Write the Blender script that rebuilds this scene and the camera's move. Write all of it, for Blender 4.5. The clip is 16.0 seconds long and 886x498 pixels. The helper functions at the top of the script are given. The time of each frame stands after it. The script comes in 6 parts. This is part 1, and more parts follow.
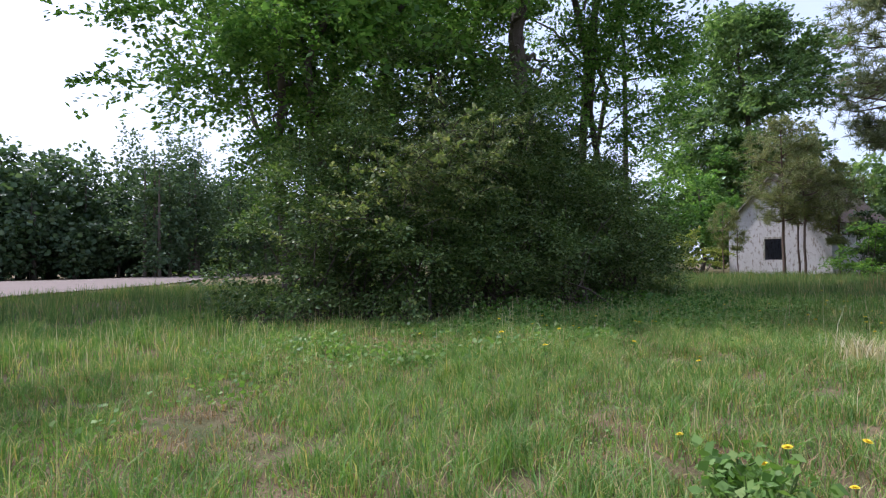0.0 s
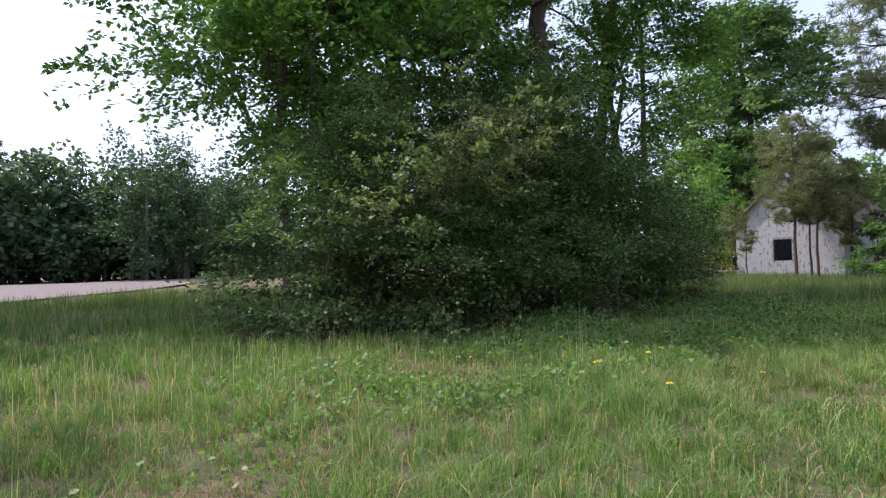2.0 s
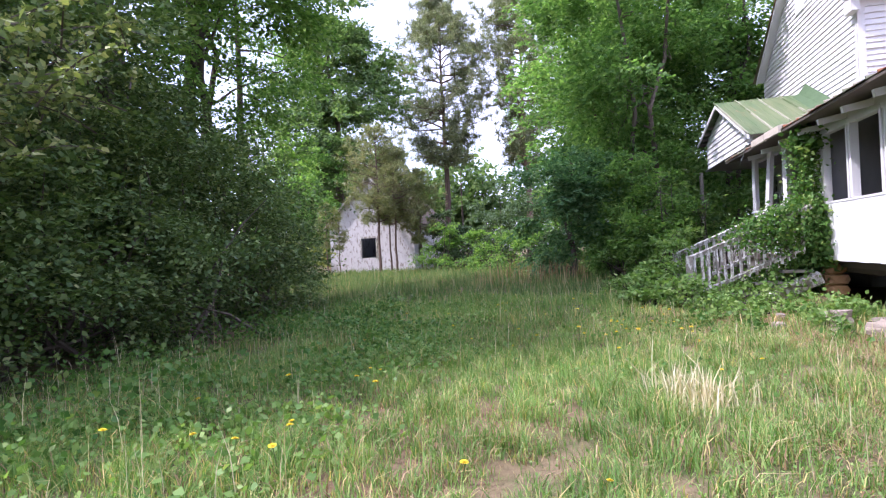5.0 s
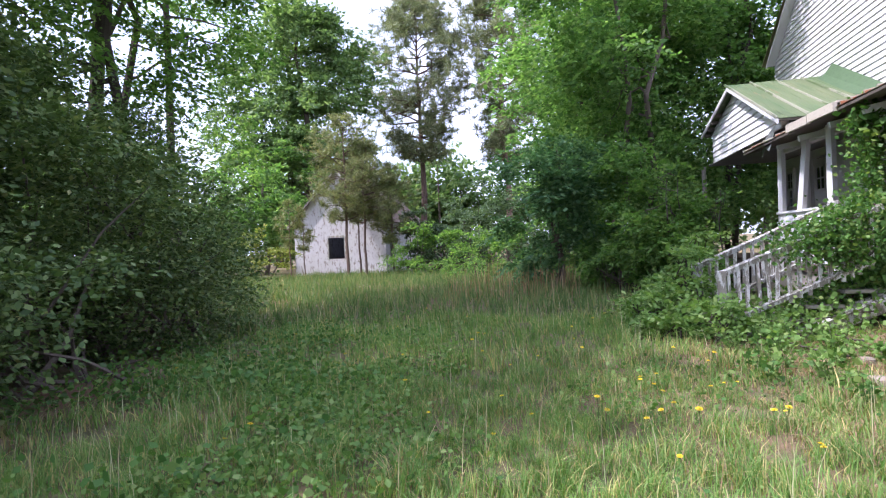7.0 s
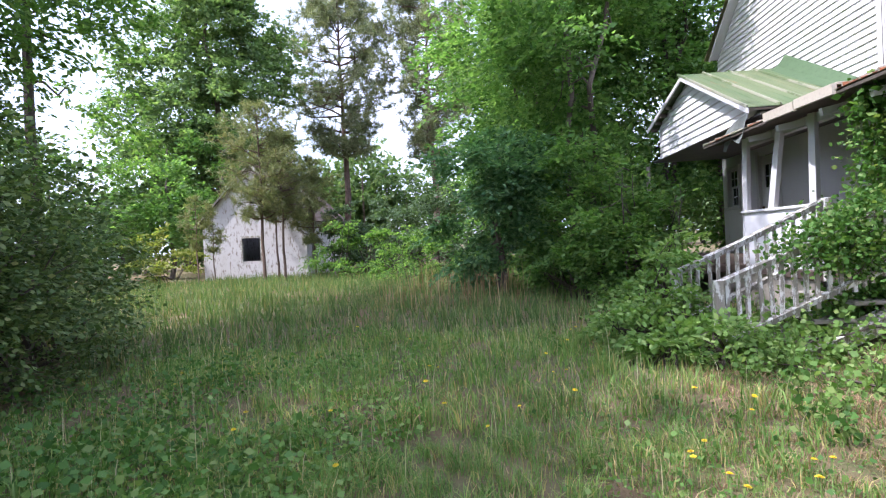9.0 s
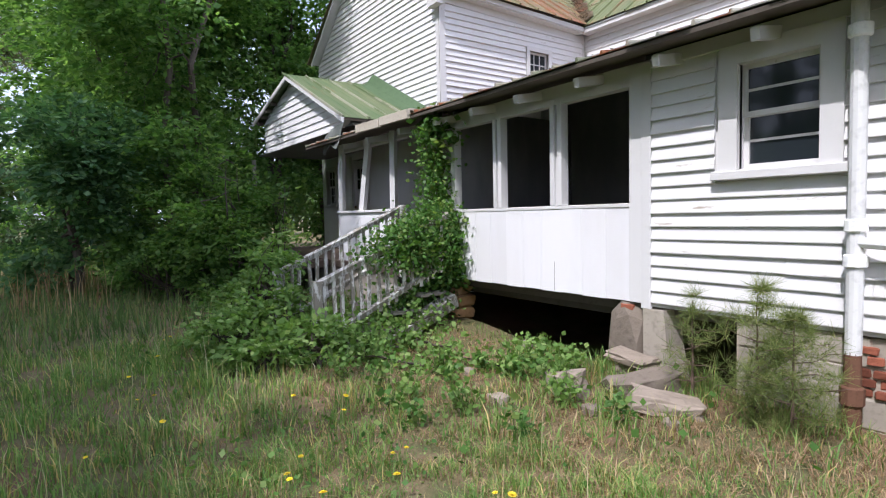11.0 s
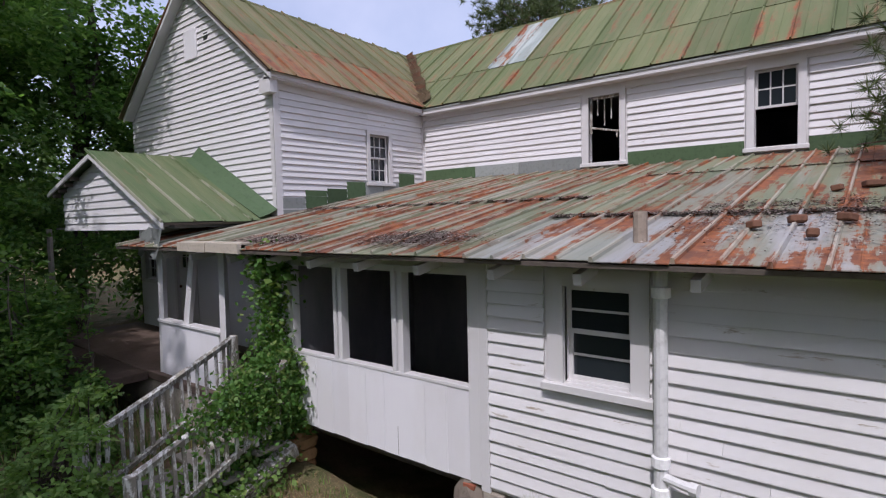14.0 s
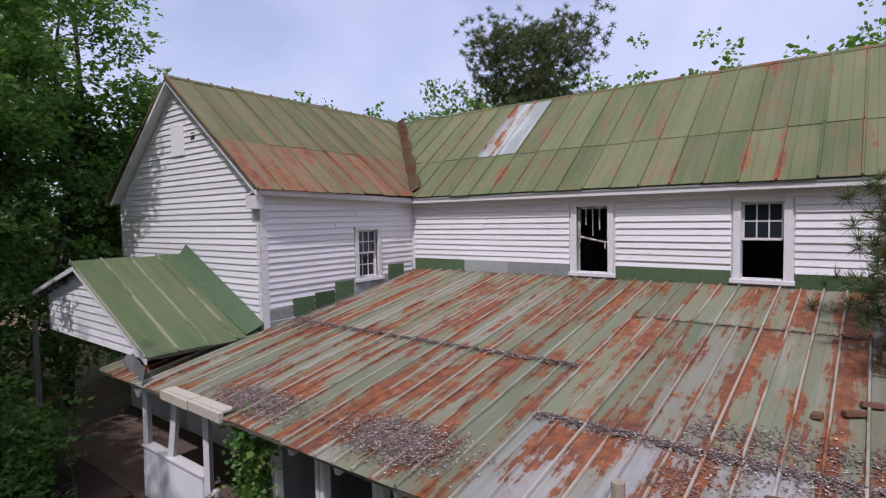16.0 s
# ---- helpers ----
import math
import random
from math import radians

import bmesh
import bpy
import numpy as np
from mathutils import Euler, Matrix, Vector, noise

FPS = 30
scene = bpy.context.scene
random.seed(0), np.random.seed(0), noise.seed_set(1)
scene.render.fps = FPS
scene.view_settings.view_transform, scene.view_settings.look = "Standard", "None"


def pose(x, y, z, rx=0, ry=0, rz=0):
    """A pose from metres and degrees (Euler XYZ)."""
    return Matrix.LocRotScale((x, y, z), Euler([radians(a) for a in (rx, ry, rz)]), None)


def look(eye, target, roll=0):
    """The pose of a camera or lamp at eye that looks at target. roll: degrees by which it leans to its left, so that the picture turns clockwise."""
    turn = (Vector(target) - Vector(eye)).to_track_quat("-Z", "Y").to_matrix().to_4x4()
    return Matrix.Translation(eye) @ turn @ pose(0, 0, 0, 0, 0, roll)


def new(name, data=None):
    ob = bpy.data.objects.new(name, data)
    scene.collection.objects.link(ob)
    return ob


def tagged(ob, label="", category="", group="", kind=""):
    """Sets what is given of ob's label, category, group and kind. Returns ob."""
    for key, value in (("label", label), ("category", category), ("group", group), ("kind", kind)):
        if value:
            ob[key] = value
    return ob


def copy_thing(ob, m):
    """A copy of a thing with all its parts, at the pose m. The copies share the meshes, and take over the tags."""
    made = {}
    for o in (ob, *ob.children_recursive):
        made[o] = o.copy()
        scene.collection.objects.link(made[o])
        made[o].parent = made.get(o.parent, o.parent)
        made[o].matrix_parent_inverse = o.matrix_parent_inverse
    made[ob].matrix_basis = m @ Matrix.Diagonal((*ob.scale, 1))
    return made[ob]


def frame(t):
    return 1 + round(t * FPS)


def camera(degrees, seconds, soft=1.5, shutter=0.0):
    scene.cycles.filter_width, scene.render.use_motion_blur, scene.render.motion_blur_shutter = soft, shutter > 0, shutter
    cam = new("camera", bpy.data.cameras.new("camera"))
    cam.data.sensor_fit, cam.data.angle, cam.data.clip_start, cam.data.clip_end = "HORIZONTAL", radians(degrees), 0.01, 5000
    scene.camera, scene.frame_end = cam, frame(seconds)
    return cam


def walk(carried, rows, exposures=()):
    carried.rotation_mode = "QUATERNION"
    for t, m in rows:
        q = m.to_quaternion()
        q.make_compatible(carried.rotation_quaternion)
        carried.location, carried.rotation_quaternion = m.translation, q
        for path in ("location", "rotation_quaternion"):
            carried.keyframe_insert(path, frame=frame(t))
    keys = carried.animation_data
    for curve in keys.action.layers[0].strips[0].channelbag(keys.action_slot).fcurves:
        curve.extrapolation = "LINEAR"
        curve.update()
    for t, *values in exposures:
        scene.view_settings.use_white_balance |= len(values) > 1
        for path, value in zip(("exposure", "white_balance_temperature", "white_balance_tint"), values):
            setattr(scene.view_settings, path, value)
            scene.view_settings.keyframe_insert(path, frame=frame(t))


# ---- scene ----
cam = camera(78.1, 16.0, soft=1.2)
PATH = [
    (0, (0.252, 0.257, 0.873), (1.363, 1.919, 0.925), -0.7),
    (0.5, (0.301, 0.394, 0.874), (1.418, 2.052, 0.928), -0.7),
    (1, (0.239, 0.586, 0.890), (1.362, 2.240, 0.944), -0.8),
    (1.5, (0.203, 0.929, 0.912), (1.333, 2.578, 0.967), -0.8),
    (2, (0.349, 1.377, 0.941), (1.490, 3.018, 0.996), -0.9),
    (2.5, (0.678, 1.849, 0.990), (1.864, 3.459, 1.041), -1.0),
    (3, (1.104, 2.259, 1.035), (2.495, 3.695, 1.079), -1.2),
    (3.5, (1.440, 2.486, 1.049), (3.105, 3.593, 1.080), -1.6),
    (4, (1.609, 2.554, 1.028), (3.480, 3.260, 1.049), -2.1),
    (4.5, (1.716, 2.574, 1.019), (3.638, 3.126, 1.035), -2.5),
    (4.7, (1.796, 2.584, 1.022), (3.724, 3.115, 1.034), -2.6),
    (6.8, (3.728, 2.812, 1.169), (5.680, 3.246, 1.165), -2.6),
    (7, (3.983, 2.865, 1.194), (5.936, 3.296, 1.187), -2.6),
    (7.5, (4.648, 3.008, 1.239), (6.604, 3.427, 1.229), -2.6),
    (8, (5.163, 3.165, 1.271), (7.121, 3.571, 1.257), -2.6),
    (8.5, (5.359, 3.261, 1.274), (7.329, 3.603, 1.258), -2.7),
    (9, (5.378, 3.307, 1.275), (7.372, 3.463, 1.250), -2.9),
    (9.5, (5.395, 3.331, 1.290), (7.388, 3.172, 1.253), -2.3),
    (10, (5.520, 3.420, 1.300), (7.441, 2.865, 1.237), -1.0),
    (10.2, (5.530, 3.390, 1.340), (7.406, 2.702, 1.258), -0.9),
    (12.3, (5.773, 2.978, 1.447), (7.070, 1.460, 1.334), -1.6),
    (12.5, (5.778, 2.991, 1.497), (7.064, 1.463, 1.383), -1.4),
    (13, (5.763, 2.986, 1.933), (7.037, 1.448, 1.815), -1.4),
    (13.5, (5.756, 3.003, 2.443), (7.016, 1.455, 2.325), -1.4),
    (14, (5.733, 2.977, 2.942), (6.983, 1.420, 2.826), -1.4),
    (14.5, (5.677, 2.931, 3.453), (6.922, 1.370, 3.336), -1.3),
    (15, (5.654, 2.858, 3.930), (6.896, 1.295, 3.809), -1.3),
    (15.5, (5.666, 2.774, 4.370), (6.904, 1.207, 4.250), -1.3),
    (16, (5.689, 2.767, 4.825), (6.925, 1.199, 4.704), -1.2),
]
EXPOSURES = [(0.0, 0.7, 5700, 18), (2.5, 0.78, 5750, 21), (3.5, 1.29, 5720, 24), (4.5, 1.58, 5700, 29), (7.0, 1.52, 5700, 24), (9.0, 1.6, 5750, 20), (10.2, 1.25, 5900, 15), (12.5, 0.44, 5900, 20), (13.4, 0.2, 5950, 21), (14.5, 0.08, 5950, 21), (16.0, 0.02, 5950, 23)]
walk(cam, [(t, look(eye, target, roll)) for t, eye, target, roll in PATH], EXPOSURES)

# ---- world and sun ----
SUN_WAY = Vector((-0.42, 1.0, 1.5)).normalized()
world = bpy.data.worlds.new("sky")
scene.world = world
world.use_nodes = True
wn = world.node_tree.nodes
sky = wn.new("ShaderNodeTexSky")
sky.sky_type = "NISHITA"
sky.sun_disc = False
sky.sun_elevation = math.asin(SUN_WAY.z)
sky.sun_rotation = math.atan2(SUN_WAY.x, SUN_WAY.y)
sky.dust_density = 3.5
sky.air_density = 1.0
sky.ozone_density = 1.5
wn["Background"].inputs["Strength"].default_value = 0.15
veil = wn.new("ShaderNodeMix")  # thin high haze over the whole sky
veil.data_type = "RGBA"
sky_way = wn.new("ShaderNodeTexCoord")
sky_noise = wn.new("ShaderNodeTexNoise")
sky_noise.inputs["Scale"].default_value = 2.6
sky_noise.inputs["Detail"].default_value = 6
cloud = wn.new("ShaderNodeMapRange")
cloud.inputs[1].default_value, cloud.inputs[2].default_value = 0.4, 0.68
cloud.inputs[3].default_value, cloud.inputs[4].default_value = 0.38, 0.78
world.node_tree.links.new(sky_way.outputs["Generated"], sky_noise.inputs["Vector"])
world.node_tree.links.new(sky_noise.outputs["Fac"], cloud.inputs[0])
world.node_tree.links.new(cloud.outputs[0], veil.inputs[0])
veil.inputs[7].default_value = (5.2, 5.4, 6.3, 1)
world.node_tree.links.new(sky.outputs[0], veil.inputs[6])
world.node_tree.links.new(veil.outputs[2], wn["Background"].inputs["Color"])
sun_data = bpy.data.lights.new("sun", "SUN")
sun_data.energy, sun_data.angle, sun_data.color = 2.55, radians(0.55), (1.0, 0.95, 0.88)
sun = new("sun", sun_data)
sun.matrix_world = look((0, 0, 40), Vector((0, 0, 40)) - SUN_WAY)

rng = np.random.default_rng(7)


# ---- materials ----
class Nodes:
    """A node material under construction."""

    def __init__(self, name):
        self.mat = bpy.data.materials.new(name)
        self.mat.use_nodes = True
        self.tree = self.mat.node_tree
        self.n = self.tree.nodes
        self.bsdf = self.n["Principled BSDF"]
        self.out = self.n["Material Output"]

    def link(self, a, b):
        self.tree.links.new(a, b)

    def pos(self, scale=(1, 1, 1), rot=(0, 0, 0)):
        g = self.n.new("ShaderNodeNewGeometry")
        m = self.n.new("ShaderNodeMapping")
        m.inputs["Scale"].default_value = scale
        m.inputs["Rotation"].default_value = rot
        self.link(g.outputs["Position"], m.inputs["Vector"])
        return m.outputs["Vector"]

    def noise(self, vec, scale, detail=4.0, rough=0.6, distort=0.0):
        t = self.n.new("ShaderNodeTexNoise")
        t.inputs["Scale"].default_value = scale
        t.inputs["Detail"].default_value = detail
        t.inputs["Roughness"].default_value = rough
        t.inputs["Distortion"].default_value = distort
        self.link(vec, t.inputs["Vector"])
        return t.outputs["Fac"]

    def ramp(self, fac, stops):
        r = self.n.new("ShaderNodeValToRGB")
        e = r.color_ramp.elements
        while len(e) < len(stops):
            e.new(0.5)
        for el, (p, c) in zip(e, stops):
            el.position = p
            el.color = (*c, 1) if len(c) == 3 else c
        self.link(fac, r.inputs["Fac"])
        return r.outputs["Color"]

    def step(self, fac, a, b):
        return self.ramp(fac, [(a, (0, 0, 0)), (b, (1, 1, 1))])

    def mix(self, fac, a, b, mode="MIX"):
        m = self.n.new("ShaderNodeMix")
        m.data_type = "RGBA"
        m.blend_type = mode
        for key, v in ((0, fac), (6, a), (7, b)):
            if isinstance(v, (int, float)):
                m.inputs[key].default_value = v
            elif isinstance(v, tuple):
                m.inputs[key].default_value = (*v, 1)
            else:
                self.link(v, m.inputs[key])
        return m.outputs[2]

    def math(self, op, a, b):
        t = self.n.new("ShaderNodeMath")
        t.operation = op
        for key, v in ((0, a), (1, b)):
            if isinstance(v, (int, float)):
                t.inputs[key].default_value = v
            else:
                self.link(v, t.inputs[key])
        return t.outputs[0]

    def add(self, a, b):
        return self.math("ADD", a, b)

    def mul(self, a, b):
        return self.math("MULTIPLY", a, b)

    def random(self):
        return self.n.new("ShaderNodeObjectInfo").outputs["Random"]

    def island(self):
        return self.n.new("ShaderNodeNewGeometry").outputs["Random Per Island"]

    def bump(self, fac, strength, dist=0.01):
        b = self.n.new("ShaderNodeBump")
        b.inputs["Strength"].default_value = strength
        b.inputs["Distance"].default_value = dist
        self.link(fac, b.inputs["Height"])
        self.link(b.outputs["Normal"], self.bsdf.inputs["Normal"])

    def done(self, color, rough=0.8, metal=0.0, spec=0.3):
        if isinstance(color, tuple):
            self.bsdf.inputs["Base Color"].default_value = (*color, 1)
        else:
            self.link(color, self.bsdf.inputs["Base Color"])
        if isinstance(rough, (int, float)):
            self.bsdf.inputs["Roughness"].default_value = rough
        else:
            self.link(rough, self.bsdf.inputs["Roughness"])
        self.bsdf.inputs["Metallic"].default_value = metal
        self.bsdf.inputs["Specular IOR Level"].default_value = spec
        return self.mat


def leaf_material(name, stops, translucent=0.35, rough=0.5, tuft=0.0):
    """Leaves: colour by leaf, drifting over the crown, with light passing through."""
    m = Nodes(name)
    col = m.ramp(m.island(), stops)
    drift = m.noise(m.pos(), 0.9, 3)
    lo = m.mix(drift, (0.62, 0.7, 0.62), (1.4, 1.3, 1.2))
    col = m.mix(1.0, col, lo, "MULTIPLY")
    if tuft:
        near = m.step(m.noise(m.pos(), tuft, 4), 0.3, 0.7)
        col = m.mix(1.0, col, m.mix(near, (0.6, 0.68, 0.6), (1.4, 1.28, 1.25)), "MULTIPLY")
    mat = m.done(col, rough, 0, 0.25)
    tr = m.n.new("ShaderNodeBsdfTranslucent")
    warm = m.mix(1.0, col, (1.25, 1.35, 0.6), "MULTIPLY")
    m.link(warm, tr.inputs["Color"])
    mx = m.n.new("ShaderNodeMixShader")
    mx.inputs[0].default_value = translucent
    m.link(m.bsdf.outputs[0], mx.inputs[1])
    m.link(tr.outputs[0], mx.inputs[2])
    m.link(mx.outputs[0], m.out.inputs["Surface"])
    return mat


def painted_wood(name, paint, wood, peel, stretch=(1, 1, 1), grime=(0.55, 0.52, 0.46)):
    m = Nodes(name)
    p = m.pos(stretch)
    flake = m.step(m.noise(p, 6.0, 8, 0.72), peel, peel + 0.05)
    tone = m.mix(m.random(), tuple(c * 0.9 for c in paint), paint)
    stain = m.step(m.noise(m.pos((1, 1, 0.35)), 2.2, 5), 0.45, 0.8)
    col = m.mix(stain, tone, grime)
    col = m.mix(0.72, col, tone)
    bare = m.mix(m.noise(m.pos((3, 3, 20)), 6, 4), wood, tuple(c * 1.5 for c in wood))
    col = m.mix(flake, col, bare)
    grain = m.noise(m.pos((4, 4, 60)), 4, 5)
    m.bump(m.mix(0.5, grain, flake), 0.25, 0.006)
    return m.done(col, 0.62, 0, 0.3)


MAT = {}
MAT["clap"] = painted_wood("white_clapboard", (0.72, 0.71, 0.715), (0.3, 0.26, 0.21), 0.63, (0.5, 0.5, 3.0))
MAT["trim"] = painted_wood("white_trim", (0.66, 0.65, 0.65), (0.32, 0.28, 0.22), 0.66, (2, 2, 0.6))
MAT["rail"] = painted_wood("weathered_white_rail", (0.66, 0.65, 0.62), (0.2, 0.18, 0.15), 0.46, (3, 3, 1))
MAT["panel"] = painted_wood("white_board", (0.79, 0.78, 0.8), (0.34, 0.3, 0.25), 0.7, (1, 1, 0.4))
MAT["shed"] = painted_wood("shed_plaster", (0.58, 0.56, 0.56), (0.22, 0.19, 0.165), 0.535, (1.3, 1.3, 0.6), (0.42, 0.4, 0.36))
# grey boards made darker: the dimness indoors is put into the paint
MAT["inside"] = painted_wood("shade_darkened_inside_wall", (0.2, 0.2, 0.21), (0.2, 0.18, 0.16), 0.66, (1, 1, 0.5))


def tin(name, green, pale, pale_at, rust_at, tilt_axis, width=0.46, edge=0.02, seam=0.06, rib=0.0):
    """Painted tin, worn through to zinc and rust in streaks that run down the slope and gather along the seams."""
    m = Nodes(name)
    sc = (1.0, 0.09, 0.2) if tilt_axis == "y" else (0.09, 1.0, 0.2)
    streak = m.noise(m.pos(sc), 5.0, 6, 0.62, 0.1)
    patch = m.noise(m.pos((1, 1, 1), (0.3, 0, 0.4)), 1.1, 3, 0.5)
    fine = m.noise(m.pos(sc), 24.0, 5, 0.7)
    fleck = m.noise(m.pos(), 9.0, 6, 0.7)
    here = m.n.new("ShaderNodeSeparateXYZ")
    m.link(m.n.new("ShaderNodeTexCoord").outputs["Object"], here.inputs[0])
    across = m.math("MODULO", here.outputs[0], width)
    off = m.math("ABSOLUTE", m.add(across, -width / 2), 0.0)
    joint = m.step(m.mul(off, 2 / width), 0.72, 1.0)
    base = m.mix(m.step(m.noise(m.pos(sc), 1.7, 6, 0.6), pale_at, pale_at + 0.08), green, pale)
    base = m.mix(m.step(m.noise(m.pos(sc), 3.1, 5), 0.35, 0.75), base, m.mix(0.4, base, (0.27, 0.24, 0.14)))
    level = m.add(m.add(streak, m.mul(m.add(patch, -0.5), 0.38)), m.mul(m.add(m.add(fleck, fine), -1.0), 0.3))
    level = m.add(level, m.mul(joint, seam))
    stain = m.step(level, rust_at - 0.09, rust_at + 0.03)
    rust = m.step(level, rust_at, rust_at + edge)
    rcol = m.ramp(m.noise(m.pos(), 7.0, 7, 0.75), [(0.28, (0.055, 0.032, 0.026)), (0.42, (0.16, 0.06, 0.03)), (0.58, (0.27, 0.095, 0.036)), (0.75, (0.42, 0.18, 0.06))])
    rcol = m.mix(m.step(m.noise(m.pos(sc), 11.0, 5), 0.45, 0.7), rcol, m.mix(0.5, rcol, (0.07, 0.045, 0.04)))
    col = m.mix(m.mul(stain, 0.45), base, (0.22, 0.14, 0.075))
    col = m.mix(rust, col, rcol)
    if rib:
        crest = m.math("LESS_THAN", across, 0.03)
        kept = m.step(m.noise(m.pos(sc), 7.0, 5, 0.7), 0.44, 0.5)
        col = m.mix(m.mul(m.mul(crest, kept), rib), col, (0.4, 0.38, 0.31))
    tone = m.mix(m.random(), (0.84, 0.85, 0.84), (1.12, 1.1, 1.1))
    col = m.mix(1.0, col, tone, "MULTIPLY")
    m.bump(m.add(m.mul(fine, 0.4), rust), 0.25, 0.003)
    return m.done(col, 0.7, 0.0, 0.3)


MAT["tin_low"] = tin("rusty_pale_tin", (0.155, 0.18, 0.115), (0.245, 0.25, 0.205), 0.5, 0.503, "y", 0.25, 0.03, 0.07, 0.7)
MAT["tin_white"] = tin("rusty_white_tin", (0.21, 0.225, 0.19), (0.31, 0.315, 0.32), 0.47, 0.52, "y", 0.25, 0.03, 0.06, 0.65)
MAT["tin_main"] = tin("green_tin_main", (0.1, 0.13, 0.05), (0.13, 0.14, 0.062), 0.54, 0.62, "y", 0.46, 0.12, 0.08)
MAT["tin_wing"] = tin("green_tin_wing", (0.105, 0.118, 0.05), (0.14, 0.122, 0.058), 0.5, 0.6, "x", 0.46, 0.16, 0.02)
MAT["tin_wing_low"] = tin("rust_stained_green_tin", (0.12, 0.112, 0.05), (0.16, 0.105, 0.052), 0.47, 0.45, "x", 0.46, 0.2, 0.02)
MAT["tin_porch"] = tin("green_tin_porch", (0.075, 0.12, 0.05), (0.105, 0.14, 0.07), 0.54, 0.73, "x", 0.46, 0.06, 0.04, 0.5)
MAT["zinc"] = tin("bare_zinc_sheet", (0.24, 0.29, 0.28), (0.36, 0.41, 0.4), 0.5, 0.58, "y", 0.46, 0.02, 0.05)


def plain(name, a, b, scale, rough=0.85, bump=0.3, dist=0.01, detail=6, spec=0.25, by_object=0.3):
    m = Nodes(name)
    n1 = m.noise(m.pos(), scale, detail, 0.65)
    n2 = m.noise(m.pos(), scale * 0.17, 4)
    col = m.mix(m.mix(0.5, n1, n2), a, b)
    col = m.mix(m.step(m.noise(m.pos(), scale * 4, 5), 0.5, 0.75), col, m.mix(0.5, col, tuple(c * 0.5 for c in a)))
    shade = m.mix(m.random(), (1 - by_object,) * 3, (1 + by_object,) * 3)
    col = m.mix(1.0, col, shade, "MULTIPLY")
    m.bump(n1, bump, dist)
    return m.done(col, rough, 0, spec)


MAT["block"] = plain("concrete_block", (0.27, 0.235, 0.19), (0.46, 0.415, 0.355), 7, bump=0.6, by_object=0.2)
MAT["brick"] = plain("old_brick", (0.17, 0.055, 0.038), (0.32, 0.11, 0.06), 11, bump=0.6, by_object=0.62)
MAT["mortar"] = plain("mortar", (0.3, 0.25, 0.2), (0.38, 0.33, 0.28), 12)
MAT["stone"] = plain("field_stone", (0.17, 0.13, 0.1), (0.36, 0.31, 0.255), 5, bump=0.8, dist=0.03)
MAT["orange_stone"] = plain("orange_clay_stone", (0.36, 0.19, 0.08), (0.45, 0.28, 0.14), 6, bump=0.7, dist=0.02)
MAT["shed_roof"] = plain("dark_rusty_sheet", (0.06, 0.045, 0.038), (0.13, 0.095, 0.075), 6)
MAT["iron"] = plain("rusty_iron_pipe", (0.12, 0.06, 0.04), (0.2, 0.1, 0.06), 12)
MAT["pipe"] = plain("white_painted_pipe", (0.74, 0.74, 0.74), (0.8, 0.8, 0.8), 4, rough=0.45, bump=0.1)
MAT["bark"] = plain("grey_brown_bark", (0.07, 0.055, 0.045), (0.16, 0.13, 0.105), 9, bump=1.0, dist=0.03)
MAT["pine_bark"] = plain("pine_bark", (0.1, 0.065, 0.05), (0.2, 0.14, 0.11), 7, bump=1.0, dist=0.03)
MAT["old_wood"] = plain("grey_weathered_wood", (0.2, 0.18, 0.15), (0.34, 0.31, 0.27), 8, bump=0.5)
MAT["dark_wood"] = plain("dark_old_timber", (0.08, 0.065, 0.055), (0.14, 0.12, 0.1), 6)
# leaf-brown floor, lowered further: porch shade put into its colour
MAT["porch_floor"] = plain("leafy_shaded_porch_floor", (0.07, 0.05, 0.04), (0.17, 0.125, 0.1), 3.5, bump=0.4)
MAT["road"] = plain("dusty_gravel_track", (0.26, 0.2, 0.165), (0.36, 0.29, 0.25), 5, bump=0.6, dist=0.03)
MAT["cream"] = plain("cream_flashing", (0.55, 0.48, 0.38), (0.66, 0.6, 0.5), 7)
MAT["grey_tin"] = plain("dull_grey_flashing", (0.2, 0.22, 0.2), (0.34, 0.36, 0.35), 5, rough=0.6)
MAT["green_tin"] = plain("green_flashing", (0.055, 0.095, 0.045), (0.09, 0.14, 0.07), 4, rough=0.6)
g = Nodes("pine_straw_litter")
g.bump(g.noise(g.pos(), 40, 4), 0.3, 0.004)
MAT["debris"] = g.done(g.ramp(g.island(), [(0, (0.08, 0.058, 0.05)), (0.45, (0.17, 0.125, 0.11)), (0.85, (0.27, 0.21, 0.185)), (1, (0.6, 0.55, 0.48))]), 0.9, 0, 0.15)
MAT["yellow"] = plain("yellow_petals", (0.75, 0.55, 0.02), (0.85, 0.68, 0.05), 20, bump=0.1)
MAT["stem"] = plain("green_stem", (0.1, 0.16, 0.04), (0.16, 0.22, 0.07), 20, bump=0.1)
MAT["straw"] = leaf_material("dry_seed_heads", [(0, (0.48, 0.4, 0.27)), (1, (0.7, 0.63, 0.48))], 0.3)

g = Nodes("window_glass")
g.done((0.02, 0.025, 0.03), 0.06, 0.0, 0.5)
MAT["glass"] = g.mat
g = Nodes("dark_pane_and_hole")
g.done(g.mix(g.noise(g.pos(), 3, 3), (0.02, 0.02, 0.022), (0.06, 0.06, 0.06)), 0.3, 0, 0.4)
MAT["screen"] = g.mat

